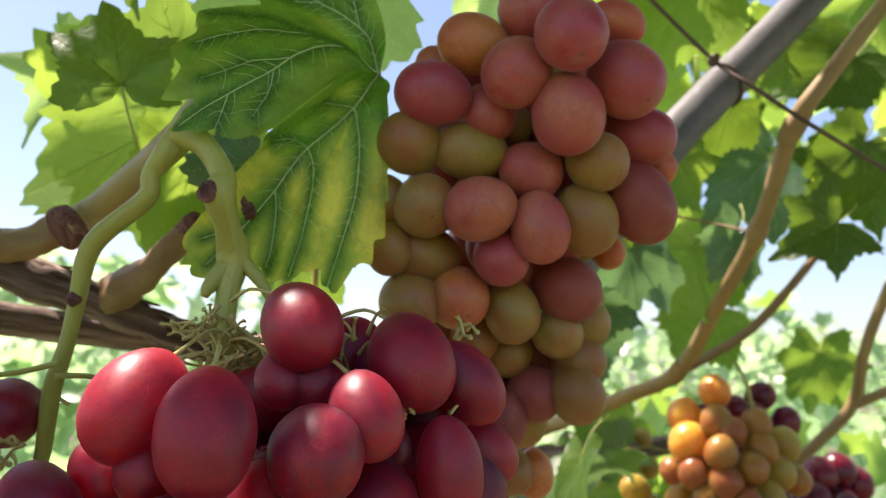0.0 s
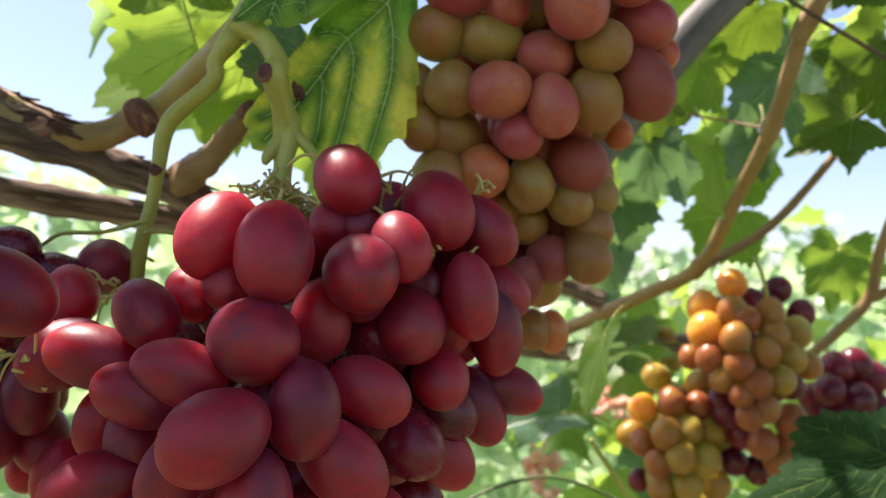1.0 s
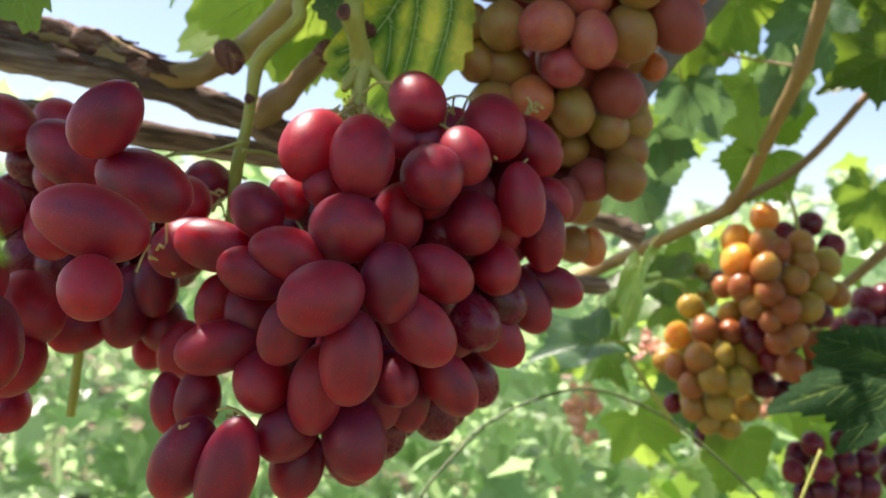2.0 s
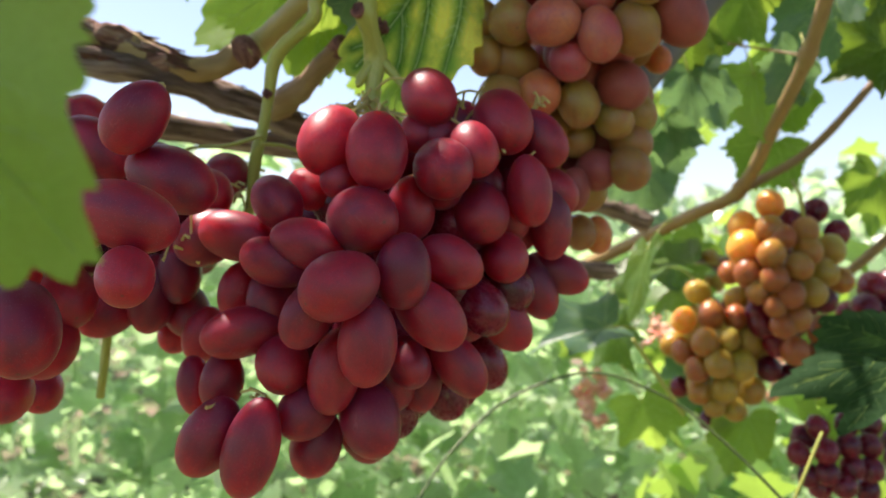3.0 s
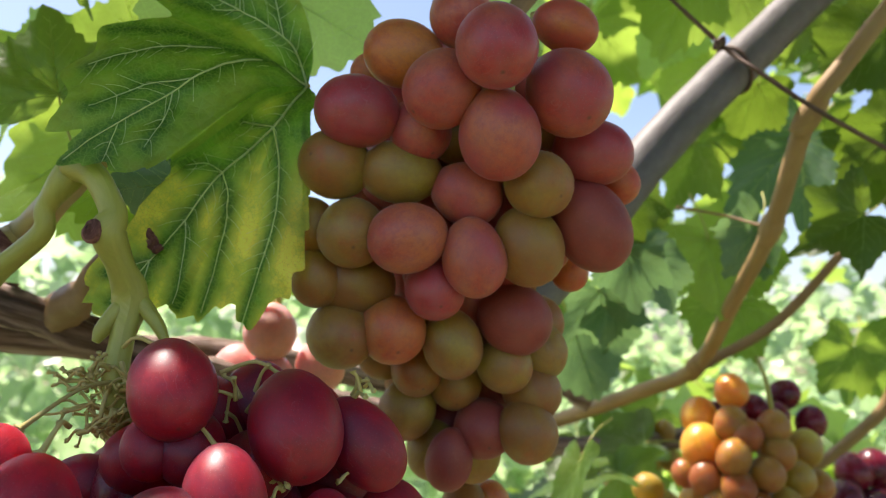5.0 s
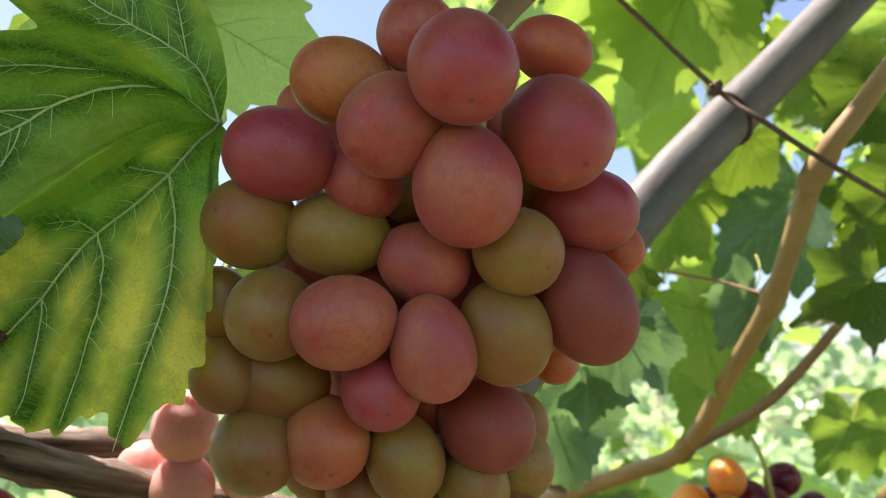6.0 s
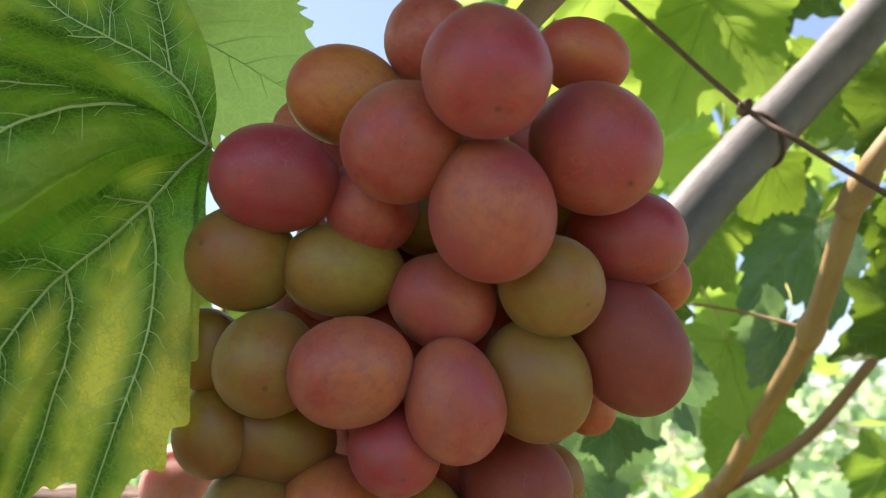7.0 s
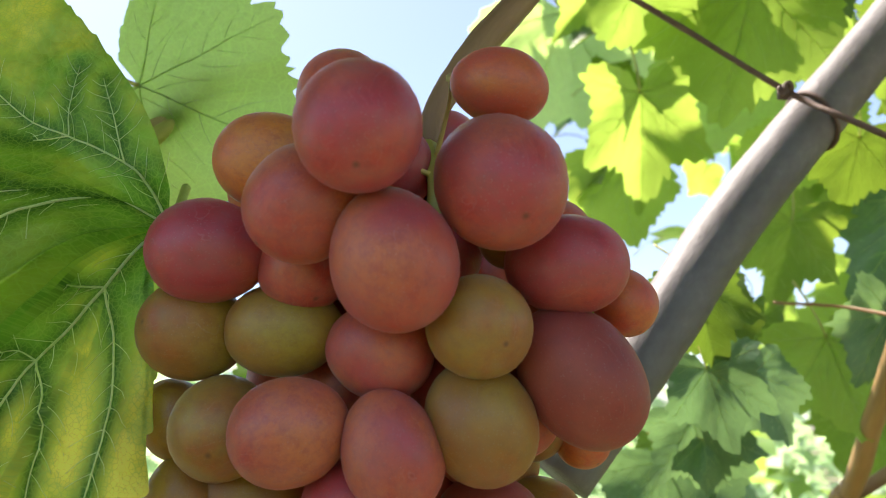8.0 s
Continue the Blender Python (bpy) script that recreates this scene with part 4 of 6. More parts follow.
berry(red_bunch, (-0.0245, 0.2451, 1.5231), (-0.26, -0.03, -0.96), 0.0156, 0.0113, GRAPE_RED)
berry(red_bunch, (-0.0276, 0.2235, 1.5012), (0.57, 0.06, -0.82), 0.0157, 0.0096, GRAPE_RED)
berry(red_bunch, (-0.0564, 0.1770, 1.5158), (-0.09, -0.01, -1.00), 0.0168, 0.0108, GRAPE_RED)
berry(red_bunch, (-0.0785, 0.1776, 1.5255), (-0.50, -0.06, -0.86), 0.0138, 0.0094, GRAPE_RED)
berry(red_bunch, (-0.1123, 0.2009, 1.5165), (-0.96, -0.11, -0.25), 0.0170, 0.0102, GRAPE_RED)
berry(red_bunch, (-0.1474, 0.2472, 1.5104), (-0.35, -0.04, -0.94), 0.0135, 0.0096, GRAPE_RED)
berry(red_bunch, (-0.0474, 0.2112, 1.5039), (0.49, -0.43, -0.76), 0.0119, 0.0088, GRAPE_RED)
berry(red_bunch, (-0.0446, 0.2317, 1.4958), (-0.01, -0.00, -1.00), 0.0167, 0.0094, GRAPE_RED)
berry(red_bunch, (-0.0950, 0.1988, 1.5045), (0.38, -0.77, -0.52), 0.0143, 0.0106, GRAPE_RED)
berry(red_bunch, (-0.0722, 0.1913, 1.5026), (-0.18, -0.02, -0.98), 0.0168, 0.0100, GRAPE_RED)
berry(red_bunch, (-0.0845, 0.2000, 1.4869), (-0.58, -0.51, -0.63), 0.0146, 0.0108, GRAPE_RED)
berry(red_bunch, (-0.0602, 0.1997, 1.4834), (0.28, -0.37, -0.89), 0.0161, 0.0119, GRAPE_RED)
berry(red_bunch, (-0.0673, 0.2220, 1.4727), (0.47, -0.51, -0.72), 0.0138, 0.0102, GRAPE_RED)
berry(red_bunch, (-0.0846, 0.2100, 1.4705), (-0.23, -0.26, -0.94), 0.0141, 0.0104, GRAPE_RED)
berry(red_bunch, (-0.1028, 0.1848, 1.4744), (-0.26, -0.03, -0.96), 0.0198, 0.0106, GRAPE_RED)
berry(red_bunch, (-0.1227, 0.1926, 1.4765), (-0.50, -0.06, -0.86), 0.0171, 0.0110, GRAPE_RED)
berry(red_bunch, (-0.1252, 0.2125, 1.4948), (-0.18, -0.02, -0.98), 0.0132, 0.0091, GRAPE_RED)
berry(red_bunch, (-0.1406, 0.2208, 1.4915), (0.08, 0.01, -1.00), 0.0130, 0.0078, GRAPE_RED)
berry(red_bunch, (-0.1718, 0.2701, 1.5089), (0.07, -0.65, -0.76), 0.0114, 0.0084, GRAPE_RED)
berry(red_bunch, (-0.1233, 0.2288, 1.5314), (-0.26, -0.03, -0.96), 0.0133, 0.0095, GRAPE_RED)
berry(red_bunch, (-0.1027, 0.2100, 1.5301), (0.20, -0.58, -0.79), 0.0141, 0.0105, GRAPE_RED)
berry(red_bunch, (-0.0462, 0.2165, 1.5656), (-0.01, -0.00, -1.00), 0.0135, 0.0100, GRAPE_RED)
berry(red_bunch, (-0.1530, 0.2905, 1.5878), (0.28, -0.91, -0.30), 0.0157, 0.0116, GRAPE_RED)
berry(red_bunch, (-0.1389, 0.2362, 1.5751), (0.46, -0.55, -0.69), 0.0125, 0.0093, GRAPE_RED)
berry(red_bunch, (-0.0560, 0.2203, 1.4967), (0.17, 0.02, -0.99), 0.0152, 0.0106, GRAPE_RED)
berry(red_bunch, (-0.0376, 0.2396, 1.5991), (0.36, -0.81, -0.46), 0.0129, 0.0096, GRAPE_RED)
berry(red_bunch, (-0.0464, 0.2366, 1.5994), (0.18, -0.85, -0.49), 0.0111, 0.0082, GRAPE_RED)
berry(shoulder_bunch, (-0.1367, 0.1630, 1.5966), (-0.64, -0.07, -0.76), 0.0149, 0.0106, GRAPE_RED)
berry(shoulder_bunch, (-0.1825, 0.2162, 1.5927), (0.76, 0.09, -0.65), 0.0174, 0.0123, GRAPE_RED)
berry(shoulder_bunch, (-0.1294, 0.1754, 1.5756), (0.90, 0.10, -0.43), 0.0177, 0.0120, GRAPE_RED)
berry(shoulder_bunch, (-0.1283, 0.1387, 1.5606), (0.94, 0.11, -0.31), 0.0183, 0.0113, GRAPE_RED)
berry(shoulder_bunch, (-0.1680, 0.1826, 1.5610), (0.34, -0.50, -0.80), 0.0129, 0.0092, GRAPE_RED)
berry(shoulder_bunch, (-0.1974, 0.2346, 1.5861), (0.39, -0.75, -0.53), 0.0136, 0.0097, GRAPE_RED)
berry(shoulder_bunch, (-0.1223, 0.1278, 1.5415), (0.35, -0.82, -0.46), 0.0125, 0.0089, GRAPE_RED)
berry(shoulder_bunch, (-0.1711, 0.2446, 1.5293), (-0.18, -0.02, -0.98), 0.0188, 0.0110, GRAPE_RED)
berry(shoulder_bunch, (-0.1577, 0.2441, 1.5392), (-0.01, -0.00, -1.00), 0.0148, 0.0099, GRAPE_RED)
berry(shoulder_bunch, (-0.1929, 0.2451, 1.5201), (-0.61, -0.69, -0.39), 0.0148, 0.0106, GRAPE_RED)
berry(shoulder_bunch, (-0.1938, 0.2098, 1.5313), (0.67, -0.53, -0.52), 0.0184, 0.0131, GRAPE_RED)
berry(shoulder_bunch, (-0.1673, 0.1424, 1.5237), (0.34, -0.56, -0.76), 0.0185, 0.0132, GRAPE_RED)
berry(shoulder_bunch, (-0.2205, 0.2369, 1.4857), (0.35, -0.83, -0.44), 0.0131, 0.0093, GRAPE_RED)
berry(shoulder_bunch, (-0.2112, 0.1977, 1.4908), (0.28, -0.91, -0.30), 0.0151, 0.0108, GRAPE_RED)
berry(shoulder_bunch, (-0.1939, 0.1997, 1.5106), (0.09, -0.85, -0.53), 0.0164, 0.0117, GRAPE_RED)
berry(shoulder_bunch, (-0.1957, 0.1794, 1.5438), (0.42, -0.69, -0.59), 0.0161, 0.0115, GRAPE_RED)
berry(shoulder_bunch, (-0.2088, 0.2535, 1.6137), (0.73, -0.57, -0.39), 0.0144, 0.0103, GRAPE_RED)
berry(shoulder_bunch, (-0.1612, 0.2588, 1.5210), (0.46, -0.57, -0.68), 0.0152, 0.0109, GRAPE_RED)
berry(shoulder_bunch, (-0.2175, 0.2273, 1.6084), (0.82, -0.35, -0.45), 0.0168, 0.0120, GRAPE_RED)
berry(shoulder_bunch, (-0.1934, 0.1797, 1.5698), (-0.93, -0.11, 0.35), 0.0161, 0.0115, GRAPE_RED)
berry(pink_bunch, (0.0445, 0.2664, 1.7187), (0.14, -0.59, -0.80), 0.0145, 0.0129, GRAPE_PINK)
berry(pink_bunch, (0.0320, 0.2935, 1.7394), (0.42, -0.43, -0.80), 0.0123, 0.0110, GRAPE_PINK)
berry(pink_bunch, (0.0120, 0.2960, 1.7269), (-0.96, -0.08, 0.25), 0.0145, 0.0119, GRAPE_ROSE)
berry(pink_bunch, (0.0272, 0.2800, 1.7095), (-0.66, -0.38, -0.65), 0.0142, 0.0127, GRAPE_PINK)
berry(pink_bunch, (0.0686, 0.3019, 1.7382), (0.94, 0.09, -0.33), 0.0120, 0.0093, GRAPE_ROSE)
berry(pink_bunch, (0.0683, 0.2887, 1.7103), (0.36, -0.60, -0.72), 0.0162, 0.0144, GRAPE_PINK)
berry(pink_bunch, (0.0453, 0.2816, 1.6944), (0.17, 0.20, -0.96), 0.0155, 0.0135, GRAPE_PINK)
berry(pink_bunch, (-0.0036, 0.2928, 1.7057), (-0.98, -0.06, 0.17), 0.0151, 0.0126, GRAPE_PINK)
berry(pink_bunch, (0.0786, 0.3105, 1.6947), (0.98, 0.06, -0.17), 0.0146, 0.0119, GRAPE_PINK)
berry(pink_bunch, (0.0782, 0.3157, 1.6691), (0.50, 0.19, -0.85), 0.0182, 0.0137, GRAPE_RUBY)
berry(pink_bunch, (0.0585, 0.2989, 1.6812), (0.56, -0.69, -0.46), 0.0130, 0.0116, GRAPE_GREEN)
berry(pink_bunch, (0.0106, 0.3027, 1.6863), (-1.00, -0.04, 0.08), 0.0148, 0.0112, GRAPE_GREEN)
berry(pink_bunch, (-0.0127, 0.3016, 1.6889), (-0.43, -0.90, 0.09), 0.0140, 0.0125, GRAPE_GREEN)
berry(pink_bunch, (0.0338, 0.3039, 1.6787), (0.94, 0.09, -0.33), 0.0129, 0.0114, GRAPE_PINK)
berry(pink_bunch, (0.0140, 0.2960, 1.6621), (-0.97, 0.03, -0.26), 0.0141, 0.0123, GRAPE_PINK)
berry(pink_bunch, (0.0366, 0.2994, 1.6557), (0.17, 0.20, -0.96), 0.0142, 0.0112, GRAPE_PINK)
berry(pink_bunch, (0.0553, 0.3077, 1.6604), (0.34, 0.20, -0.92), 0.0146, 0.0128, GRAPE_GREEN)
berry(pink_bunch, (-0.0068, 0.3040, 1.6651), (0.20, -0.85, -0.48), 0.0138, 0.0124, GRAPE_GREEN)
berry(pink_bunch, (-0.0221, 0.3086, 1.6684), (0.34, 0.20, -0.92), 0.0105, 0.0090, GRAPE_GREEN)
berry(pink_bunch, (-0.0283, 0.3307, 1.6567), (0.34, -0.62, -0.70), 0.0068, 0.0061, GRAPE_ROSE)
berry(pink_bunch, (-0.0087, 0.3186, 1.6483), (-0.98, -0.06, 0.17), 0.0159, 0.0129, GRAPE_GREEN)
berry(pink_bunch, (0.0224, 0.3088, 1.6456), (0.25, -0.79, -0.57), 0.0121, 0.0108, GRAPE_PINK)
berry(pink_bunch, (0.0507, 0.3300, 1.6356), (0.77, -0.37, -0.52), 0.0149, 0.0133, GRAPE_RUBY)
berry(pink_bunch, (0.0734, 0.3571, 1.6556), (0.44, -0.33, -0.83), 0.0087, 0.0078, GRAPE_ROSE)
berry(pink_bunch, (0.0174, 0.2994, 1.7008), (0.42, -0.43, -0.80), 0.0122, 0.0109, GRAPE_PINK)
berry(pink_bunch, (0.0281, 0.3145, 1.7009), (0.17, 0.00, -0.98), 0.0090, 0.0080, GRAPE_GREEN)
berry(pink_bunch, (0.0648, 0.3161, 1.7053), (0.17, -0.23, -0.96), 0.0087, 0.0077, GRAPE_GREEN)
berry(pink_bunch, (0.0902, 0.3311, 1.6877), (0.32, -0.23, -0.92), 0.0091, 0.0081, GRAPE_ROSE)
berry(pink_bunch, (-0.0027, 0.3199, 1.7279), (-0.84, -0.49, 0.22), 0.0091, 0.0081, GRAPE_ROSE)
berry(pink_bunch, (0.0058, 0.3195, 1.6313), (0.27, -0.75, -0.60), 0.0140, 0.0125, GRAPE_ROSE)
berry(pink_bunch, (0.0279, 0.3244, 1.6259), (0.17, 0.15, -0.97), 0.0133, 0.0112, GRAPE_GREEN)
berry(pink_bunch, (0.0468, 0.3343, 1.6178), (0.83, -0.41, -0.37), 0.0113, 0.0101, GRAPE_GREEN)
berry(pink_bunch, (-0.0131, 0.3174, 1.6291), (0.47, -0.79, -0.40), 0.0139, 0.0124, GRAPE_GREEN)
berry(pink_bunch, (-0.0207, 0.3101, 1.6493), (0.00, 0.16, -0.99), 0.0109, 0.0095, GRAPE_GREEN)
berry(pink_bunch, (0.0128, 0.3396, 1.6162), (0.31, -0.69, -0.65), 0.0115, 0.0102, GRAPE_GREEN)
berry(pink_bunch, (0.0274, 0.3486, 1.6108), (0.11, -0.68, -0.73), 0.0117, 0.0105, GRAPE_GREEN)
berry(pink_bunch, (0.0431, 0.3633, 1.6105), (0.70, -0.32, -0.64), 0.0116, 0.0104, GRAPE_RUBY)
berry(pink_bunch, (0.0386, 0.3479, 1.5930), (0.21, -0.84, -0.49), 0.0130, 0.0116, GRAPE_RUBY)
berry(pink_bunch, (0.0256, 0.3421, 1.5813), (-0.17, 0.15, -0.97), 0.0126, 0.0092, GRAPE_RUBY)
berry(pink_bunch, (0.0305, 0.3711, 1.5583), (0.16, -0.21, -0.96), 0.0110, 0.0099, GRAPE_GREEN)
berry(pink_bunch, (0.0411, 0.3764, 1.5569), (0.09, 0.16, -0.98), 0.0116, 0.0089, GRAPE_ROSE)
berry(pink_bunch, (0.0220, 0.3705, 1.5943), (0.30, -0.70, -0.64), 0.0130, 0.0116, GRAPE_RUBY)
berry(amber_bunch, (0.2210, 0.6675, 1.5884), (0.15, -0.51, -0.85), 0.0142, 0.0129, GRAPE_AMBER_LIT)
berry(amber_bunch, (0.1982, 0.6760, 1.5686), (-0.24, -0.46, -0.85), 0.0155, 0.0141, GRAPE_AMBER_LIT)
berry(amber_bunch, (0.1967, 0.6623, 1.5484), (-0.12, -0.34, -0.93), 0.0174, 0.0158, GRAPE_AMBER_LIT)
berry(amber_bunch, (0.2164, 0.6533, 1.5655), (-0.06, -0.19, -0.98), 0.0139, 0.0126, GRAPE_TAWNY)
berry(amber_bunch, (0.2426, 0.6821, 1.5738), (0.25, -0.49, -0.84), 0.0121, 0.0110, GRAPE_DARK)
berry(amber_bunch, (0.2478, 0.6539, 1.5627), (-0.06, -0.26, -0.96), 0.0138, 0.0126, GRAPE_TAWNY)
berry(amber_bunch, (0.2945, 0.7084, 1.5619), (-0.23, -0.12, -0.97), 0.0137, 0.0124, GRAPE_DARK)
berry(amber_bunch, (0.2751, 0.6703, 1.5458), (-0.15, -0.18, -0.97), 0.0152, 0.0138, GRAPE_PALE)
berry(amber_bunch, (0.2482, 0.6491, 1.5447), (0.27, -0.46, -0.84), 0.0143, 0.0130, GRAPE_TAWNY)
berry(amber_bunch, (0.2138, 0.6378, 1.5425), (-0.25, -0.07, -0.96), 0.0141, 0.0128, GRAPE_TAWNY)
berry(amber_bunch, (0.1969, 0.6515, 1.5257), (-0.06, -0.03, -1.00), 0.0138, 0.0126, GRAPE_TAWNY)
berry(amber_bunch, (0.2162, 0.6362, 1.5213), (0.14, -0.38, -0.92), 0.0140, 0.0128, GRAPE_TAWNY)
berry(amber_bunch, (0.2378, 0.6398, 1.5312), (0.22, -0.49, -0.84), 0.0136, 0.0123, GRAPE_TAWNY)
berry(amber_bunch, (0.2650, 0.6571, 1.5254), (0.36, -0.14, -0.92), 0.0144, 0.0131, GRAPE_PALE)
berry(amber_bunch, (0.2856, 0.6739, 1.5177), (0.20, -0.46, -0.86), 0.0130, 0.0118, GRAPE_TAWNY)
berry(amber_bunch, (0.2505, 0.6440, 1.5082), (0.29, -0.37, -0.88), 0.0141, 0.0128, GRAPE_PALE)
berry(amber_bunch, (0.2291, 0.6333, 1.5064), (-0.25, -0.49, -0.84), 0.0134, 0.0122, GRAPE_TAWNY)
berry(amber_bunch, (0.2046, 0.6457, 1.5091), (-0.21, -0.39, -0.90), 0.0126, 0.0115, GRAPE_TAWNY)
berry(amber_bunch, (0.2174, 0.6368, 1.4971), (-0.33, -0.23, -0.92), 0.0119, 0.0108, GRAPE_TAWNY)
berry(amber_bunch, (0.2364, 0.6382, 1.4859), (0.07, -0.18, -0.98), 0.0130, 0.0118, GRAPE_TAWNY)
berry(amber_bunch, (0.2650, 0.6600, 1.4719), (-0.07, -0.18, -0.98), 0.0155, 0.0141, GRAPE_TAWNY)
berry(amber_bunch, (0.2252, 0.6401, 1.4796), (-0.33, -0.25, -0.91), 0.0135, 0.0123, GRAPE_TAWNY)
berry(amber_bunch, (0.2392, 0.6559, 1.4543), (0.01, -0.03, -1.00), 0.0138, 0.0126, GRAPE_TAWNY)
berry(amber_bunch, (0.2664, 0.6717, 1.4511), (0.28, -0.44, -0.85), 0.0130, 0.0118, GRAPE_TAWNY)
berry(amber_bunch, (0.2556, 0.6695, 1.4367), (0.23, -0.33, -0.92), 0.0129, 0.0118, GRAPE_TAWNY)
berry(amber_bunch, (0.1866, 0.6764, 1.5247), (0.30, -0.35, -0.89), 0.0115, 0.0105, GRAPE_TAWNY)
berry(amber_bunch, (0.2177, 0.6800, 1.4773), (0.18, -0.07, -0.98), 0.0155, 0.0140, GRAPE_DARK)
berry(amber_bunch, (0.2303, 0.6813, 1.4586), (0.18, -0.36, -0.92), 0.0143, 0.0130, GRAPE_DARK)
berry(amber_bunch, (0.2270, 0.6972, 1.4319), (0.29, -0.31, -0.91), 0.0135, 0.0122, GRAPE_DARK)
berry(amber_bunch, (0.2792, 0.7245, 1.4121), (0.13, -0.22, -0.97), 0.0139, 0.0126, GRAPE_DARK)
berry(amber_bunch, (0.2477, 0.6990, 1.4236), (0.32, -0.30, -0.90), 0.0135, 0.0122, GRAPE_DARK)
berry(amber_bunch, (0.2260, 0.6457, 1.5577), (-0.07, -0.42, -0.91), 0.0126, 0.0115, GRAPE_TAWNY)
berry(amber_bunch, (0.2135, 0.6819, 1.4878), (0.05, -0.51, -0.86), 0.0133, 0.0120, GRAPE_DARK)
berry(green_bunch, (0.1501, 0.7074, 1.4770), (-0.34, -0.24, -0.91), 0.0138, 0.0125, GRAPE_AMBER_LIT)
berry(green_bunch, (0.1727, 0.6909, 1.4842), (-0.06, -0.37, -0.93), 0.0146, 0.0133, GRAPE_TAWNY)
berry(green_bunch, (0.1961, 0.6929, 1.4813), (0.09, -0.39, -0.92), 0.0129, 0.0117, GRAPE_TAWNY)
berry(green_bunch, (0.2008, 0.7321, 1.4918), (0.09, -0.27, -0.96), 0.0100, 0.0090, GRAPE_DARK)
berry(green_bunch, (0.1639, 0.6757, 1.4590), (0.01, -0.44, -0.90), 0.0149, 0.0135, GRAPE_TAWNY)
berry(green_bunch, (0.1478, 0.6976, 1.4478), (0.26, -0.28, -0.92), 0.0130, 0.0118, GRAPE_TAWNY)
berry(green_bunch, (0.1854, 0.6820, 1.4609), (-0.31, -0.27, -0.91), 0.0133, 0.0121, GRAPE_PALE)
berry(green_bunch, (0.2065, 0.6914, 1.4598), (-0.05, -0.48, -0.88), 0.0151, 0.0138, GRAPE_PALE)
berry(green_bunch, (0.1748, 0.6702, 1.4402), (0.07, -0.42, -0.90), 0.0147, 0.0134, GRAPE_PALE)
berry(green_bunch, (0.1974, 0.6811, 1.4365), (-0.20, -0.36, -0.91), 0.0160, 0.0146, GRAPE_PALE)
berry(green_bunch, (0.2231, 0.7095, 1.4454), (-0.23, -0.21, -0.95), 0.0155, 0.0141, GRAPE_PALE)
berry(green_bunch, (0.1570, 0.6808, 1.4331), (0.00, -0.35, -0.94), 0.0133, 0.0121, GRAPE_TAWNY)
berry(green_bunch, (0.1822, 0.6821, 1.4143), (0.06, -0.45, -0.89), 0.0144, 0.0131, GRAPE_PALE)
berry(green_bunch, (0.2110, 0.7016, 1.4108), (0.34, -0.27, -0.90), 0.0153, 0.0139, GRAPE_PALE)
berry(green_bunch, (0.1608, 0.6885, 1.4102), (-0.12, -0.25, -0.96), 0.0128, 0.0117, GRAPE_TAWNY)
berry(green_bunch, (0.1741, 0.6872, 1.3971), (-0.05, -0.13, -0.99), 0.0116, 0.0106, GRAPE_PALE)
berry(green_bunch, (0.1944, 0.6958, 1.3928), (0.33, -0.25, -0.91), 0.0129, 0.0117, GRAPE_PALE)
berry(green_bunch, (0.1773, 0.7262, 1.3758), (-0.11, -0.09, -0.99), 0.0110, 0.0100, GRAPE_DARK)
berry(green_bunch, (0.1503, 0.7338, 1.4070), (-0.33, -0.39, -0.86), 0.0112, 0.0102, GRAPE_DARK)
berry(green_bunch, (0.1872, 0.7276, 1.3728), (0.37, -0.02, -0.93), 0.0093, 0.0084, GRAPE_DARK)
berry(dark_bunch, (0.3805, 0.8425, 1.5023), (0.15, -0.39, -0.91), 0.0193, 0.0176, GRAPE_DARK)
berry(dark_bunch, (0.4033, 0.8495, 1.5051), (0.30, -0.06, -0.95), 0.0194, 0.0177, GRAPE_DARK)
berry(dark_bunch, (0.3657, 0.8246, 1.4812), (-0.20, -0.48, -0.85), 0.0183, 0.0166, GRAPE_DARK)
berry(dark_bunch, (0.3945, 0.8270, 1.4703), (-0.34, -0.29, -0.90), 0.0203, 0.0184, GRAPE_DARK)
berry(dark_bunch, (0.3597, 0.8403, 1.4592), (-0.17, -0.19, -0.97), 0.0173, 0.0157, GRAPE_DARK)
berry(dark_bunch, (0.3799, 0.8293, 1.4542), (-0.35, -0.24, -0.91), 0.0183, 0.0167, GRAPE_DARK)
berry(dark_bunch, (0.3546, 0.8420, 1.4719), (-0.06, -0.39, -0.92), 0.0166, 0.0151, GRAPE_DARK)
berry(dark_bunch, (0.4234, 0.8549, 1.4917), (-0.04, -0.45, -0.89), 0.0188, 0.0171, GRAPE_DARK)
berry(dark_bunch, (0.4239, 0.8510, 1.4596), (0.20, -0.38, -0.90), 0.0187, 0.0170, GRAPE_DARK)
berry(dark_bunch, (0.3714, 0.8408, 1.4412), (-0.09, -0.04, -1.00), 0.0172, 0.0157, GRAPE_DARK)
berry(dark_bunch, (0.4042, 0.8554, 1.4330), (0.14, -0.06, -0.99), 0.0175, 0.0159, GRAPE_DARK)
berry(small_dark_bunch, (0.2728, 0.7430, 1.3562), (0.14, -0.42, -0.90), 0.0135, 0.0123, GRAPE_DARK)
berry(small_dark_bunch, (0.2811, 0.7260, 1.3704), (0.20, -0.43, -0.88), 0.0126, 0.0115, GRAPE_DARK)
berry(small_dark_bunch, (0.3107, 0.7303, 1.3737), (-0.35, -0.32, -0.88), 0.0133, 0.0120, GRAPE_DARK)
berry(small_dark_bunch, (0.3370, 0.7437, 1.3713), (0.22, -0.08, -0.97), 0.0134, 0.0122, GRAPE_DARK)
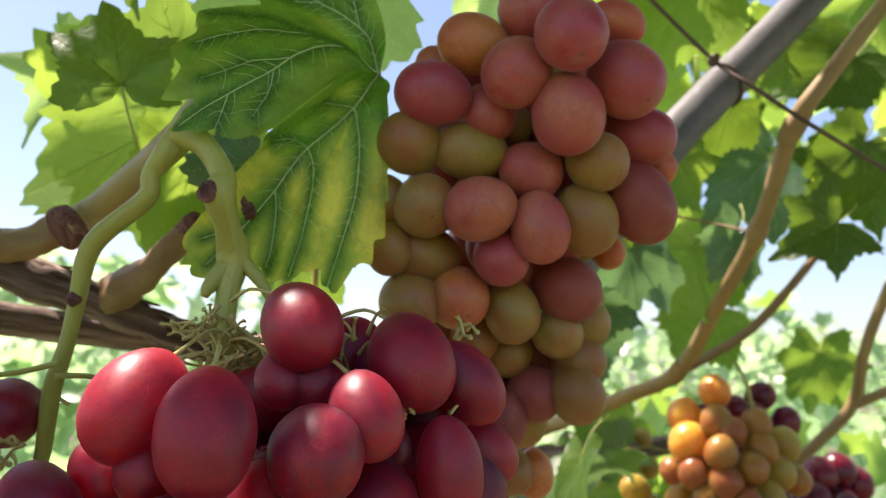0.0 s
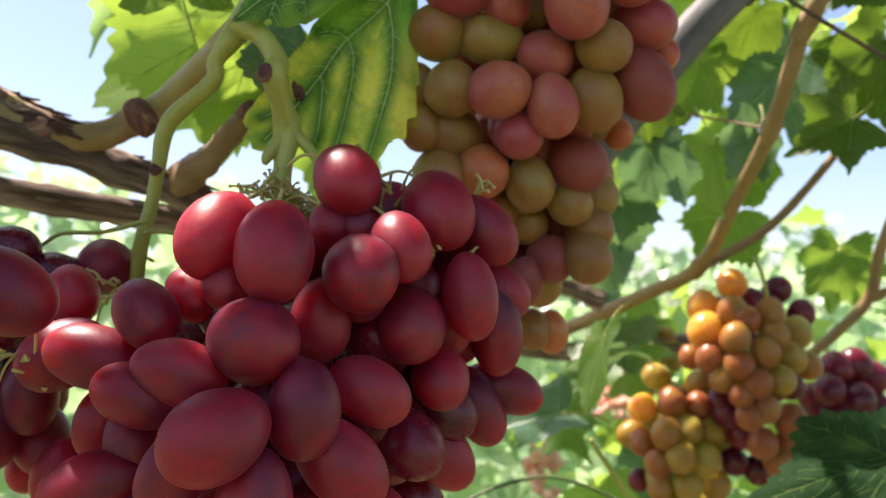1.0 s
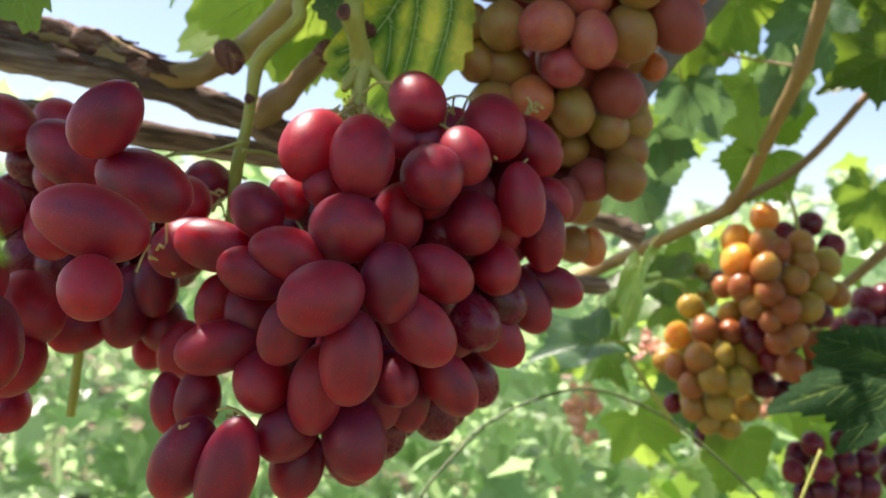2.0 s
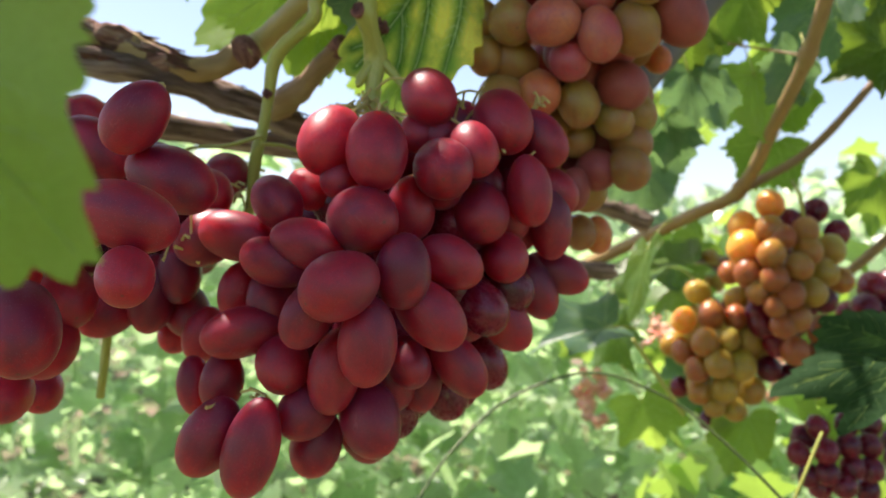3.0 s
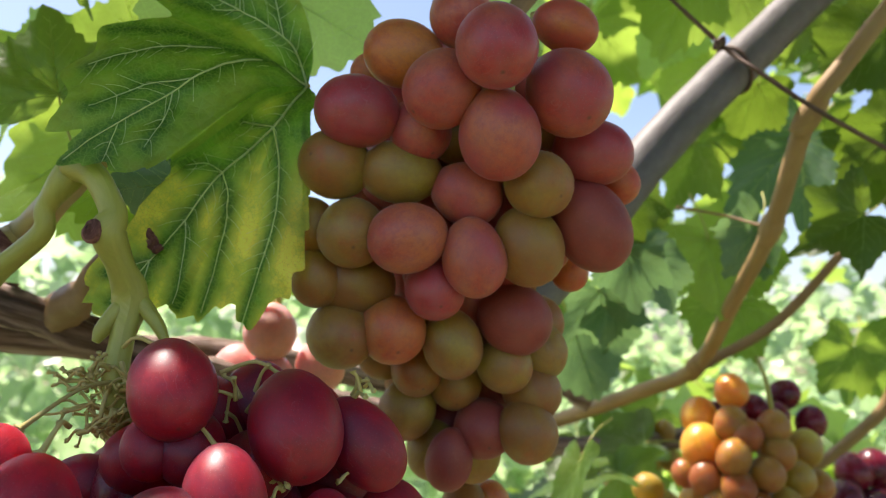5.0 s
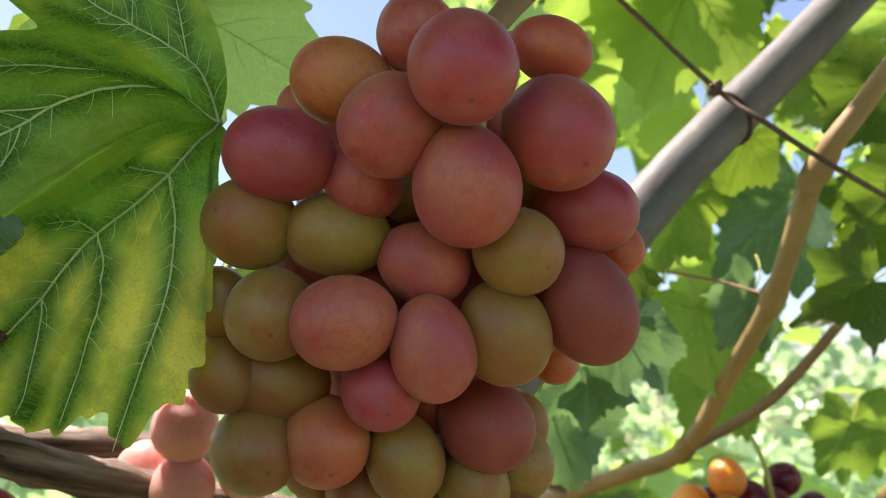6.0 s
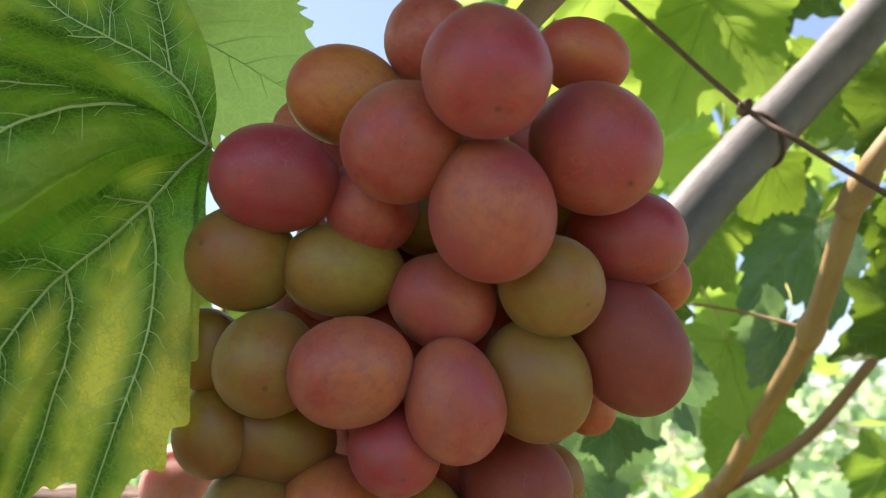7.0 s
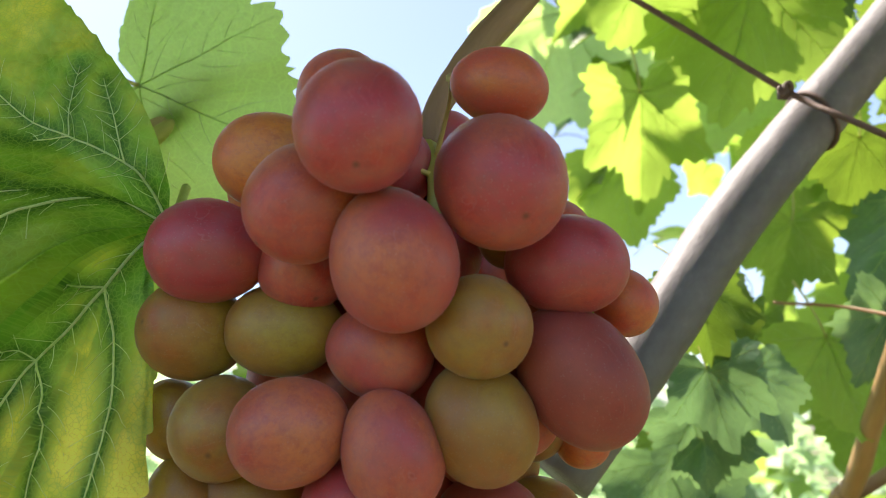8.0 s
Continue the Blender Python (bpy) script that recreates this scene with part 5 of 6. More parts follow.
berry(small_dark_bunch, (0.2585, 0.7120, 1.3475), (0.17, -0.33, -0.93), 0.0124, 0.0113, GRAPE_DARK)
berry(small_dark_bunch, (0.2820, 0.7028, 1.3522), (-0.26, -0.25, -0.93), 0.0129, 0.0117, GRAPE_DARK)
berry(small_dark_bunch, (0.3074, 0.7161, 1.3551), (-0.08, -0.22, -0.97), 0.0130, 0.0118, GRAPE_DARK)
berry(small_dark_bunch, (0.3312, 0.7279, 1.3530), (0.14, -0.40, -0.90), 0.0132, 0.0120, GRAPE_DARK)
berry(small_dark_bunch, (0.2704, 0.7169, 1.3242), (0.10, -0.43, -0.90), 0.0125, 0.0114, GRAPE_DARK)
berry(small_dark_bunch, (0.2841, 0.7072, 1.3298), (0.24, -0.32, -0.92), 0.0129, 0.0117, GRAPE_DARK)
berry(small_dark_bunch, (0.3106, 0.7168, 1.3336), (0.27, -0.08, -0.96), 0.0130, 0.0118, GRAPE_DARK)
berry(small_dark_bunch, (0.3299, 0.7204, 1.3305), (0.18, -0.06, -0.98), 0.0131, 0.0119, GRAPE_DARK)
berry(small_dark_bunch, (0.2835, 0.7250, 1.3122), (-0.28, -0.22, -0.94), 0.0132, 0.0120, GRAPE_DARK)
berry(small_dark_bunch, (0.3007, 0.7094, 1.3174), (0.14, -0.28, -0.95), 0.0129, 0.0118, GRAPE_DARK)
berry(small_dark_bunch, (0.3331, 0.7376, 1.3055), (0.01, -0.04, -1.00), 0.0133, 0.0121, GRAPE_DARK)
berry(small_dark_bunch, (0.3021, 0.7533, 1.2799), (-0.11, -0.44, -0.89), 0.0124, 0.0113, GRAPE_DARK)
berry(small_dark_bunch, (0.3235, 0.7452, 1.2806), (-0.18, -0.33, -0.93), 0.0122, 0.0111, GRAPE_DARK)
berry(small_dark_bunch, (0.3645, 0.7532, 1.3527), (-0.31, -0.15, -0.94), 0.0135, 0.0123, GRAPE_DARK)
berry(small_dark_bunch, (0.3589, 0.7355, 1.3380), (0.08, -0.46, -0.88), 0.0132, 0.0120, GRAPE_DARK)
berry(small_dark_bunch, (0.2709, 0.7467, 1.3525), (-0.25, -0.03, -0.97), 0.0111, 0.0101, GRAPE_DARK)
berry(hazy_bunch, (0.1612, 0.8604, 1.5144), (0.26, -0.42, -0.87), 0.0128, 0.0116, GRAPE_PALE)
berry(hazy_bunch, (0.1795, 0.8543, 1.5278), (-0.01, -0.23, -0.97), 0.0126, 0.0115, GRAPE_PALE)
berry(hazy_bunch, (0.1948, 0.8516, 1.5147), (0.01, -0.39, -0.92), 0.0126, 0.0114, GRAPE_PALE)
berry(hazy_bunch, (0.1696, 0.8533, 1.4983), (-0.31, -0.15, -0.94), 0.0126, 0.0115, GRAPE_PALE)
berry(hazy_bunch, (0.1917, 0.8527, 1.4950), (-0.26, -0.07, -0.96), 0.0126, 0.0115, GRAPE_PALE)
berry(hazy_bunch, (0.2133, 0.8641, 1.5076), (-0.06, -0.39, -0.92), 0.0127, 0.0116, GRAPE_PALE)
berry(hazy_bunch, (0.2075, 0.8663, 1.5340), (0.06, -0.23, -0.97), 0.0128, 0.0116, GRAPE_PALE)
berry(hazy_bunch, (0.1872, 0.8610, 1.5441), (-0.16, -0.40, -0.90), 0.0113, 0.0102, GRAPE_PALE)
berry(hazy_bunch, (0.1843, 0.8647, 1.4777), (-0.25, -0.43, -0.87), 0.0113, 0.0103, GRAPE_PALE)
berry(lone_bunch, (-0.0710, 0.4261, 1.6306), (0.1, -0.3, -1.0), 0.0150, 0.0135, GRAPE_BLUSH_LIT)
berry(lone_bunch, (-0.0720, 0.4300, 1.6060), (0.0, -0.2, -1.0), 0.0140, 0.0130, GRAPE_BLUSH_LIT)
berry(lone_bunch, (-0.0480, 0.4400, 1.6130), (0.2, 0.1, -1.0), 0.0140, 0.0130, GRAPE_BLUSH_LIT)
berry(lone_bunch, (-0.0940, 0.4450, 1.6100), (-0.2, 0.1, -1.0), 0.0140, 0.0130, GRAPE_BLUSH_LIT)
cane("stem", [(-0.06, 0.46, 1.72, 0.002), (-0.068, 0.435, 1.67, 0.002), (-0.07, 0.435, 1.60, 0.0016)], STALK, lone_bunch, steps=8, sides=8)

# dark skin on core berries paints shade into the gaps of both red bunches
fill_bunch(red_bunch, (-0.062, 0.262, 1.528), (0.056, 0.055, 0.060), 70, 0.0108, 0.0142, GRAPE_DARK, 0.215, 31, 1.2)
fill_bunch(red_bunch, (-0.035, 0.266, 1.578), (0.050, 0.034, 0.032), 26, 0.0106, 0.0136, GRAPE_RED, 0.248, 37, 1.25)
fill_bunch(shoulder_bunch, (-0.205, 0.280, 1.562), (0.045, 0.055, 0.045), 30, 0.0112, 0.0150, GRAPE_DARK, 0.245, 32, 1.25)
fill_bunch(pink_bunch, (0.034, 0.340, 1.692), (0.044, 0.040, 0.050), 46, 0.0118, 0.0134, GRAPE_PINK, 0.318, 33, 1.25)
fill_bunch(pink_bunch, (0.030, 0.350, 1.630), (0.040, 0.040, 0.060), 26, 0.0115, 0.0130, GRAPE_GREEN, 0.335, 34, 1.25)
fill_bunch(amber_bunch, (0.255, 0.725, 1.530), (0.042, 0.045, 0.065), 24, 0.0125, 0.0138, GRAPE_DARK, 0.69, 35)
fill_bunch(green_bunch, (0.185, 0.72, 1.46), (0.045, 0.045, 0.055), 16, 0.0125, 0.0138, GRAPE_PALE, 0.70, 36)
pedicels(red_bunch, STEM[6:], PEDICEL, 1.0, 41, 1.585)
pedicels(shoulder_bunch, SHOULDER_SPINE, PEDICEL, 0.8, 42, 1.585)
pedicels(pink_bunch, PINK_SPINE, PEDICEL, 0.8, 43, 1.72)

rng = random.Random(77)
root = Vector(STEM[7][:3])
for k in range(22):
    a = k * 2.4
    d = Vector((math.cos(a), math.sin(a) * 0.8 - 0.25, rng.uniform(-0.35, 0.35))).normalized()
    n = rng.uniform(0.006, 0.017)
    p0 = root + Vector((0, 0, rng.uniform(-0.022, 0.004)))
    p1 = p0 + d * n * 0.5 + Vector((0, 0, 0.003))
    p2 = p0 + d * n + Vector((0, 0, rng.uniform(-0.004, 0.004)))
    branch = cane("rachis_branch", [(*p0, 0.0011), (*p1, 0.0008), (*p2, 0.0008)], PEDICEL, red_bunch, steps=5, sides=7, lumps=0.35, seed=k)
    for _ in range(5):
        s = p1.lerp(p2, rng.random())
        e = s + Vector((rng.uniform(-1, 1), rng.uniform(-1, 0.3), rng.uniform(-0.4, 1))).normalized() * rng.uniform(0.004, 0.009)
        stub = cane("pedicel_stub", [(*s, 0.0005), (*(s.lerp(e, 0.5) + Vector((0, 0, rng.uniform(-0.001, 0.002)))), 0.0004), (*s.lerp(e, 0.9), 0.0005), (*e, 0.0009)], PEDICEL, None, steps=3, sides=6, lumps=0.3, seed=k)
        adopt(stub, branch)



def tuft(b, place, count, size, seed):
    """A knot of dry berry stalks left on a bunch."""
    r = random.Random(seed)
    for k in range(count):
        p0 = Vector(place) + Vector([r.uniform(-1, 1) * size * 0.35 for _ in range(3)])
        d = Vector((r.uniform(-1, 1), r.uniform(-1, 0.2), r.uniform(-0.5, 0.8))).normalized() * size * r.uniform(0.5, 1.1)
        cane("pedicel", [(*p0, 0.0007), (*(p0 + d * 0.5 + Vector((0, 0, 0.0015))), 0.0005), (*(p0 + d * 0.9), 0.0006), (*(p0 + d), 0.0010)], PEDICEL, b, steps=4, sides=6, lumps=0.35, seed=seed + k)


tuft(red_bunch, (0.0050, 0.254, 1.6120), 5, 0.007, 51)
tuft(red_bunch, (0.0070, 0.252, 1.5925), 5, 0.007, 52)
tuft(red_bunch, (-0.0120, 0.236, 1.5900), 4, 0.007, 53)
tuft(red_bunch, TUFT_LOW, 9, 0.014, 54)
tuft(red_bunch, TUFT_SIDE, 8, 0.014, 55)
tuft(shoulder_bunch, TUFT_LEFT, 7, 0.013, 56)
tuft(red_bunch, TUFT_TOP, 7, 0.012, 57)
for k, (x, z) in enumerate(((0.34, 1.30), (0.62, 1.22), (0.16, 1.16), (-0.42, 1.20))):
    distant = bunch("grape_bunch", (x, 2.05, z + 0.09), "pale pink bunch hanging in the next row", "distant bunches")
    fill_bunch(distant, (x, 2.05, z), (0.055, 0.05, 0.08), 26, 0.0135, 0.015, GRAPE_BLUSH_LIT, 1.9, 60 + k, 1.5)
    cane("stem", [(x, 2.06, z + 0.20, 0.003), (x + 0.01, 2.05, z + 0.10, 0.003), (x, 2.05, z, 0.002)], STALK, distant, steps=6, sides=6)

# ---- leaves ----
# the outline of the folded leaf: angle from its middle vein, reach, and how far the blade is folded forward
FOLDED = [(-75, 0.06, 0), (-52, 0.16, 0), (-46, 0.20, 0), (-42.5, 0.36, 0), (-40.5, 0.40, 0), (-40.5, 0.54, 0), (-38.5, 0.57, 0), (-39.5, 0.70, 0), (-36.8, 0.73, 0), (-37.8, 0.87, 0), (-34.5, 0.90, 0), (-34, 1.0, 0), (-30.5, 1.01, 0), (-25, 1.15, 0), (-20, 1.06, 0), (-14, 1.17, 0), (-8, 1.19, 0), (-2, 1.33, 0),
          (3, 1.34, 0), (8, 1.22, 0), (10, 1.0, 0), (12, 0.86, 0), (13, 0.74, 0), (12, 0.70, 0.35), (8, 0.69, 0.75), (5, 0.70, 1), (9, 0.83, 1), (15, 0.89, 1), (21, 1.02, 1), (25, 0.91, 1),
          (29, 1.0, 1), (36, 0.90, 0.95), (44, 0.93, 0.85), (52, 0.83, 0.7), (62, 0.84, 0.5), (68, 0.70, 0.4), (76, 0.62, 0.25), (84, 0.96, 0.1), (92, 1.34, 0), (98, 1.52, 0), (105, 1.56, 0),
          (112, 1.42, 0), (119, 1.06, 0), (126, 0.70, 0), (135, 0.44, 0), (147, 0.24, 0), (160, 0.10, 0)]


def folded_height(x, y, forward):
    """The blade's relief: hollow at the stalk, puckered, with the side lobe folded forward."""
    r = math.hypot(x, y)
    a = math.degrees(math.atan2(x, y))
    z = -0.13 * math.exp(-(r / 0.13) ** 2) + forward * 0.42 * (1 - math.exp(-r / 0.35)) - 0.07 * r * r * (a < -10)
    z -= 0.10 * forward * max(0.0, r - 0.6) ** 2
    return z + 0.030 * noise.noise((x * 3.1, y * 3.1, 7)) + 0.013 * noise.noise((x * 9, y * 9, 7 + forward)) + 0.005 * noise.noise((x * 24, y * 24, 3))


def forward_at(x, y, side):
    if not side:
        return 0.0
    t = min(1.0, max(0.0, (90 - math.degrees(math.atan2(x, y))) / 58))
    return t * t * (3 - 2 * t)


# veins: thickness, whether on the folded side lobe, and the bends from its root
MAIN_VEINS = [
    (1.0, 0, [(0, 0), (-0.05, 0.28), (0, 0.57), (-0.01, 0.83), (-0.01, 1.07), (0.01, 1.28)]),
    (0.75, 0, [(-0.05, 0.28), (-0.17, 0.40), (-0.31, 0.62), (-0.40, 0.86), (-0.47, 1.07)]),
    (0.65, 0, [(-0.05, 0.28), (0.06, 0.33), (0.19, 0.37), (0.26, 0.46)]),
    (0.65, 0, [(0, 0.57), (-0.10, 0.66), (-0.22, 0.90), (-0.29, 1.10)]),
    (0.55, 0, [(0, 0.57), (0.08, 0.58), (0.14, 0.64)]),
    (0.5, 0, [(-0.01, 0.83), (-0.08, 0.91), (-0.17, 1.06), (-0.20, 1.14)]),
    (0.45, 0, [(-0.01, 1.05), (-0.05, 1.15), (-0.07, 1.25)]),
    (0.45, 0, [(-0.01, 1.05), (0.06, 1.14), (0.10, 1.20)]),
    (1.0, 1, [(0, 0), (0.15, 0.04), (0.21, 0.22), (0.25, 0.47), (0.30, 0.70), (0.36, 0.94)]),
    (0.6, 1, [(0.15, 0.04), (0.28, 0.14), (0.42, 0.28), (0.52, 0.45), (0.58, 0.58)]),
    (0.5, 1, [(0.28, 0.14), (0.46, 0.20), (0.60, 0.30), (0.70, 0.38)]),
    (0.45, 1, [(0.25, 0.47), (0.19, 0.58), (0.16, 0.72)]),
    (0.45, 1, [(0.24, 0.38), (0.34, 0.52), (0.42, 0.72)]),
    (0.4, 1, [(0.30, 0.70), (0.26, 0.80), (0.24, 0.86)]),
    (0.9, 0, [(0, 0), (0.10, -0.07), (0.19, -0.09), (0.42, -0.07), (0.59, -0.05), (0.90, -0.10), (1.30, -0.17)]),
    (0.6, 0, [(0.19, -0.09), (0.27, -0.16), (0.34, -0.22), (0.44, -0.30)]),
    (0.45, 0, [(0.42, -0.07), (0.50, -0.18), (0.56, -0.30)]),
    (0.45, 0, [(0.42, -0.07), (0.55, 0.02), (0.66, 0.06)]),
]
base, tip = Vector((-0.0245, 0.3000, 1.7218)), Vector((-0.0700, 0.2866, 1.6570))
y = (tip - base).normalized()
x = y.cross(Vector((0.05, -1, 0.0))).normalized()
turn = Matrix((x, y, x.cross(y))).transposed().to_4x4()
edge = smooth_path([(*row, 0.0) for row in FOLDED], 14)
rings = 44
v, f, u, forwards = [(0, 0, folded_height(0, 0, 0))], [], [(0.5, 0.5)], [0.0]
walked = 0.0
for i, (a, reach, forward, _) in enumerate(edge):
    if i:
        walked += math.dist((reach * math.sin(radians(a)), reach * math.cos(radians(a))), (edge[i - 1][1] * math.sin(radians(edge[i - 1][0])), edge[i - 1][1] * math.cos(radians(edge[i - 1][0]))))
    saw = (walked * 9.5 + 0.7 * noise.noise((walked * 5, 3, 1))) % 1.0
    saw = saw / 0.66 if saw < 0.66 else (1 - saw) / 0.34
    reach = reach + (0.065 * (0.55 + 0.7 * noise.noise((int(walked * 9.5) * 1.7, 2, 2))) * (saw - 0.4) if reach > 0.6 and a > -30 and not 0.0 < forward < 1.0 else 0.0)
    for k in range(1, rings + 1):
        px, py = reach * k / rings * math.sin(radians(a)), reach * k / rings * math.cos(radians(a))
        v.append((px, py, folded_height(px, py, forward)))
        u.append((0.5 + 0.5 * px, 0.5 + 0.5 * py + (0.9 if forward > 0.3 else 0.0)))
        forwards.append(forward)
for i in range(len(edge) - 1):
    a, b = 1 + i * rings, 1 + (i + 1) * rings
    f.append((0, b, a))
    f += [(a + k, b + k, b + k + 1, a + k + 1) for k in range(rings - 1)]
hero = mesh_object("vine_leaf", v, f, LEAF_HERO, uvs=u)
lines, tubes = {0: [], 1: []}, []
rng = random.Random(12)
for size, side, points in MAIN_VEINS:
    run = smooth_path([(*p, 0, 0) for p in points], 8)[:, :2]
    thick = 0.0058 * size
    rows = [(*p, folded_height(*p, forward_at(*p, side)) + 0.004, thick * (1 - 0.65 * i / len(run))) for i, p in enumerate(run)]
    pieces = [tube_data(rows, 1, 7)]
    lines[side] += list(run)
    step = 0
    for i in range(3, len(run) - 2):
        step += math.dist(run[i], run[i - 1])
        if step < 0.045:
            continue
        step = 0
        d = (run[i + 1] - run[i - 1]) / np.linalg.norm(run[i + 1] - run[i - 1])
        for hand in (-1, 1):
            if side and rng.random() < 0.45:
                continue
            way = np.array((d[1], -d[0])) * hand + d * rng.uniform(0.3, 0.8)
            way /= np.linalg.norm(way)
            long = rng.uniform(0.05, 0.12) * (0.6 + 0.5 * size)
            bits = [run[i] + way * long * t + d * 0.03 * t * t + np.array((rng.uniform(-1, 1), rng.uniform(-1, 1))) * 0.004 for t in (0, 0.35, 0.7, 1.0)]
            if max(math.hypot(*q) for q in bits) > 0.95 or (not side and -34 > math.degrees(math.atan2(*bits[-1]))):
                continue
            pieces.append(tube_data([(*q, folded_height(*q, forward_at(*q, side)) + 0.002, 0.0013 - 0.0002 * j) for j, q in enumerate(bits)], 2, 5))
    tubes.append(pieces)
flat, forwards = np.array(v)[:, :2], np.array(forwards)
far = np.empty(len(flat))
for side in (0, 1):
    spots, rows = np.array(lines[side]), np.flatnonzero((forwards > 0.15) == bool(side))
    for part in np.array_split(rows, 60):
        far[part] = np.sqrt(((flat[part][:, None, :] - spots[None]) ** 2).sum(axis=2)).min(axis=1)
angle, reach = np.degrees(np.arctan2(flat[:, 0], flat[:, 1])), np.hypot(flat[:, 0], flat[:, 1])
ripe = np.clip((reach - 0.30) / 0.45, 0, 1) * (angle < 14) + 0.60 * (angle > 80) * np.clip((reach - 0.12) / 0.3, 0, 1) + 0.42 * ((angle > -14) & (angle < 60) & (reach < 0.5)) * np.clip((reach - 0.08) / 0.12, 0, 1)
ripe = np.clip(np.where(forwards > 0.15, 0.20, ripe), 0, 1) * np.clip((far - 0.012) / 0.065, 0, 1)
hero.data.attributes.new("vein_gap", "FLOAT", "POINT").data.foreach_set("value", np.clip(far / 0.055, 0, 1).astype(np.float32))
hero.data.attributes.new("between", "FLOAT", "POINT").data.foreach_set("value", ripe.astype(np.float32))
hero.matrix_basis = Matrix.Translation(base) @ turn @ Matrix.Diagonal((*[(tip - base).length] * 3, 1))
tagged(hero, "large folded vine leaf, green turning yellow, pale veins", "leaf", "leaves of the vine")
for p in tubes:
    joined("vein", p, VEIN_PALE).parent = hero
hs = cane("petiole", [(-0.0259, 0.3103, 1.7206, 0.0012), (-0.032, 0.325, 1.728, 0.0014), (-0.05, 0.36, 1.75, 0.0016)], STALK, None, steps=8, sides=8)
adopt(hs, hero)
rng = random.Random(21)
scrap = []
for k in range(6):
    p0 = Vector((-0.0690, 0.2850, 1.6590)) + Vector([rng.uniform(-0.003, 0.003) for _ in range(3)])
    d = Vector((rng.uniform(-1, 1), rng.uniform(-0.6, 0.1), rng.uniform(-0.6, 0.8))).normalized() * rng.uniform(0.003, 0.006)
    scrap.append(tube_data([(*p0, 0.0010), (*(p0 + d * 0.5 + Vector((0, -0.001, 0))), 0.0014), (*(p0 + d), 0.0005)], 4, 7, 0.5, k))
adopt(joined("dry_scrap", scrap, SCAR, None, "dark brown dried scrap stuck on the blade"), hero)
leaf((-0.0760, 0.3205, 1.6861), (-0.1029, 0.3316, 1.6480), 1, LEAF_BLUE, 10, 1.00)
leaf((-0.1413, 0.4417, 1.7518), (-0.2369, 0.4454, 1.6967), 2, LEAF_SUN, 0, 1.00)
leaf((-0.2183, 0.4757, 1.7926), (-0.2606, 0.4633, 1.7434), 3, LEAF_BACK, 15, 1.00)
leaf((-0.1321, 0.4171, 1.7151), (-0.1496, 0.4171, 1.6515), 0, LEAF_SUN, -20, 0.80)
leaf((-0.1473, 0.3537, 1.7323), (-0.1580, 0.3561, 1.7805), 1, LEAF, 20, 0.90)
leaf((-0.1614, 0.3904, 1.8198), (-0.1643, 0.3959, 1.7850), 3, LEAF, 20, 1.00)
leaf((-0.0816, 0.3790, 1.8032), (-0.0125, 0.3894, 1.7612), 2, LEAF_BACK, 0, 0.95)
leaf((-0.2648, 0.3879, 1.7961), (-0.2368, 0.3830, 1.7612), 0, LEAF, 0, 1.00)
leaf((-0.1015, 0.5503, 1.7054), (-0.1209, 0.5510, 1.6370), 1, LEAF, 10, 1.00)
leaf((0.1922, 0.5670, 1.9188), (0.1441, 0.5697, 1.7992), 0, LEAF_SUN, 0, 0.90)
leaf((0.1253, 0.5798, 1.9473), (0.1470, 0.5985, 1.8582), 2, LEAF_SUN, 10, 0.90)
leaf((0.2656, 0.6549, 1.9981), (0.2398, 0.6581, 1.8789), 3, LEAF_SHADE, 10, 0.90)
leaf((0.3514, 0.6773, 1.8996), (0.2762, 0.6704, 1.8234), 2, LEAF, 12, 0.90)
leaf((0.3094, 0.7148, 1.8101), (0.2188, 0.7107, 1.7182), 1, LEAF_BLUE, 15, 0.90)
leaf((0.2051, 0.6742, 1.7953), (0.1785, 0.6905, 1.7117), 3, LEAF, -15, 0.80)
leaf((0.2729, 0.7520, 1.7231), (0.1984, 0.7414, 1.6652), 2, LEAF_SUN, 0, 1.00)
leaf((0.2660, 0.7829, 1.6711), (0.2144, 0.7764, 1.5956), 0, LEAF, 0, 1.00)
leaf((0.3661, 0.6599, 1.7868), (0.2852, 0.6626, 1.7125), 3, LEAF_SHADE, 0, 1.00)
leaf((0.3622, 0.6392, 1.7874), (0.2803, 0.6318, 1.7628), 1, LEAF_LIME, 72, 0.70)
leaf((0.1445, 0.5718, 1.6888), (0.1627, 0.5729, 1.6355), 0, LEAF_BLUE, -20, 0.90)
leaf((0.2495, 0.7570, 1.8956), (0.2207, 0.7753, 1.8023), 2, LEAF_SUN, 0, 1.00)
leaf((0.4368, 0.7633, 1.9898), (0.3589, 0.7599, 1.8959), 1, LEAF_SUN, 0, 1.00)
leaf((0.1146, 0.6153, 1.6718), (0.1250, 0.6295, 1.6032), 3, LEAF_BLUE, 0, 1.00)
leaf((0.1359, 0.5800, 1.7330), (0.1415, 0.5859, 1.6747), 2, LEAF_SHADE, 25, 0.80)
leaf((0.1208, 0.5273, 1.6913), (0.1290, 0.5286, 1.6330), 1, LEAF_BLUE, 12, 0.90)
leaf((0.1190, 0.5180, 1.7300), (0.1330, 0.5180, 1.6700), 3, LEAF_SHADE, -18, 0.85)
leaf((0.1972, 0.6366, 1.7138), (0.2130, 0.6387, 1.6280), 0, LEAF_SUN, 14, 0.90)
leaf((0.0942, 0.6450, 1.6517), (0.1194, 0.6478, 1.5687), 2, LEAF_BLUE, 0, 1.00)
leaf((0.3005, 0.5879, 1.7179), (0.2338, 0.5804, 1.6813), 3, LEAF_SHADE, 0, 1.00)
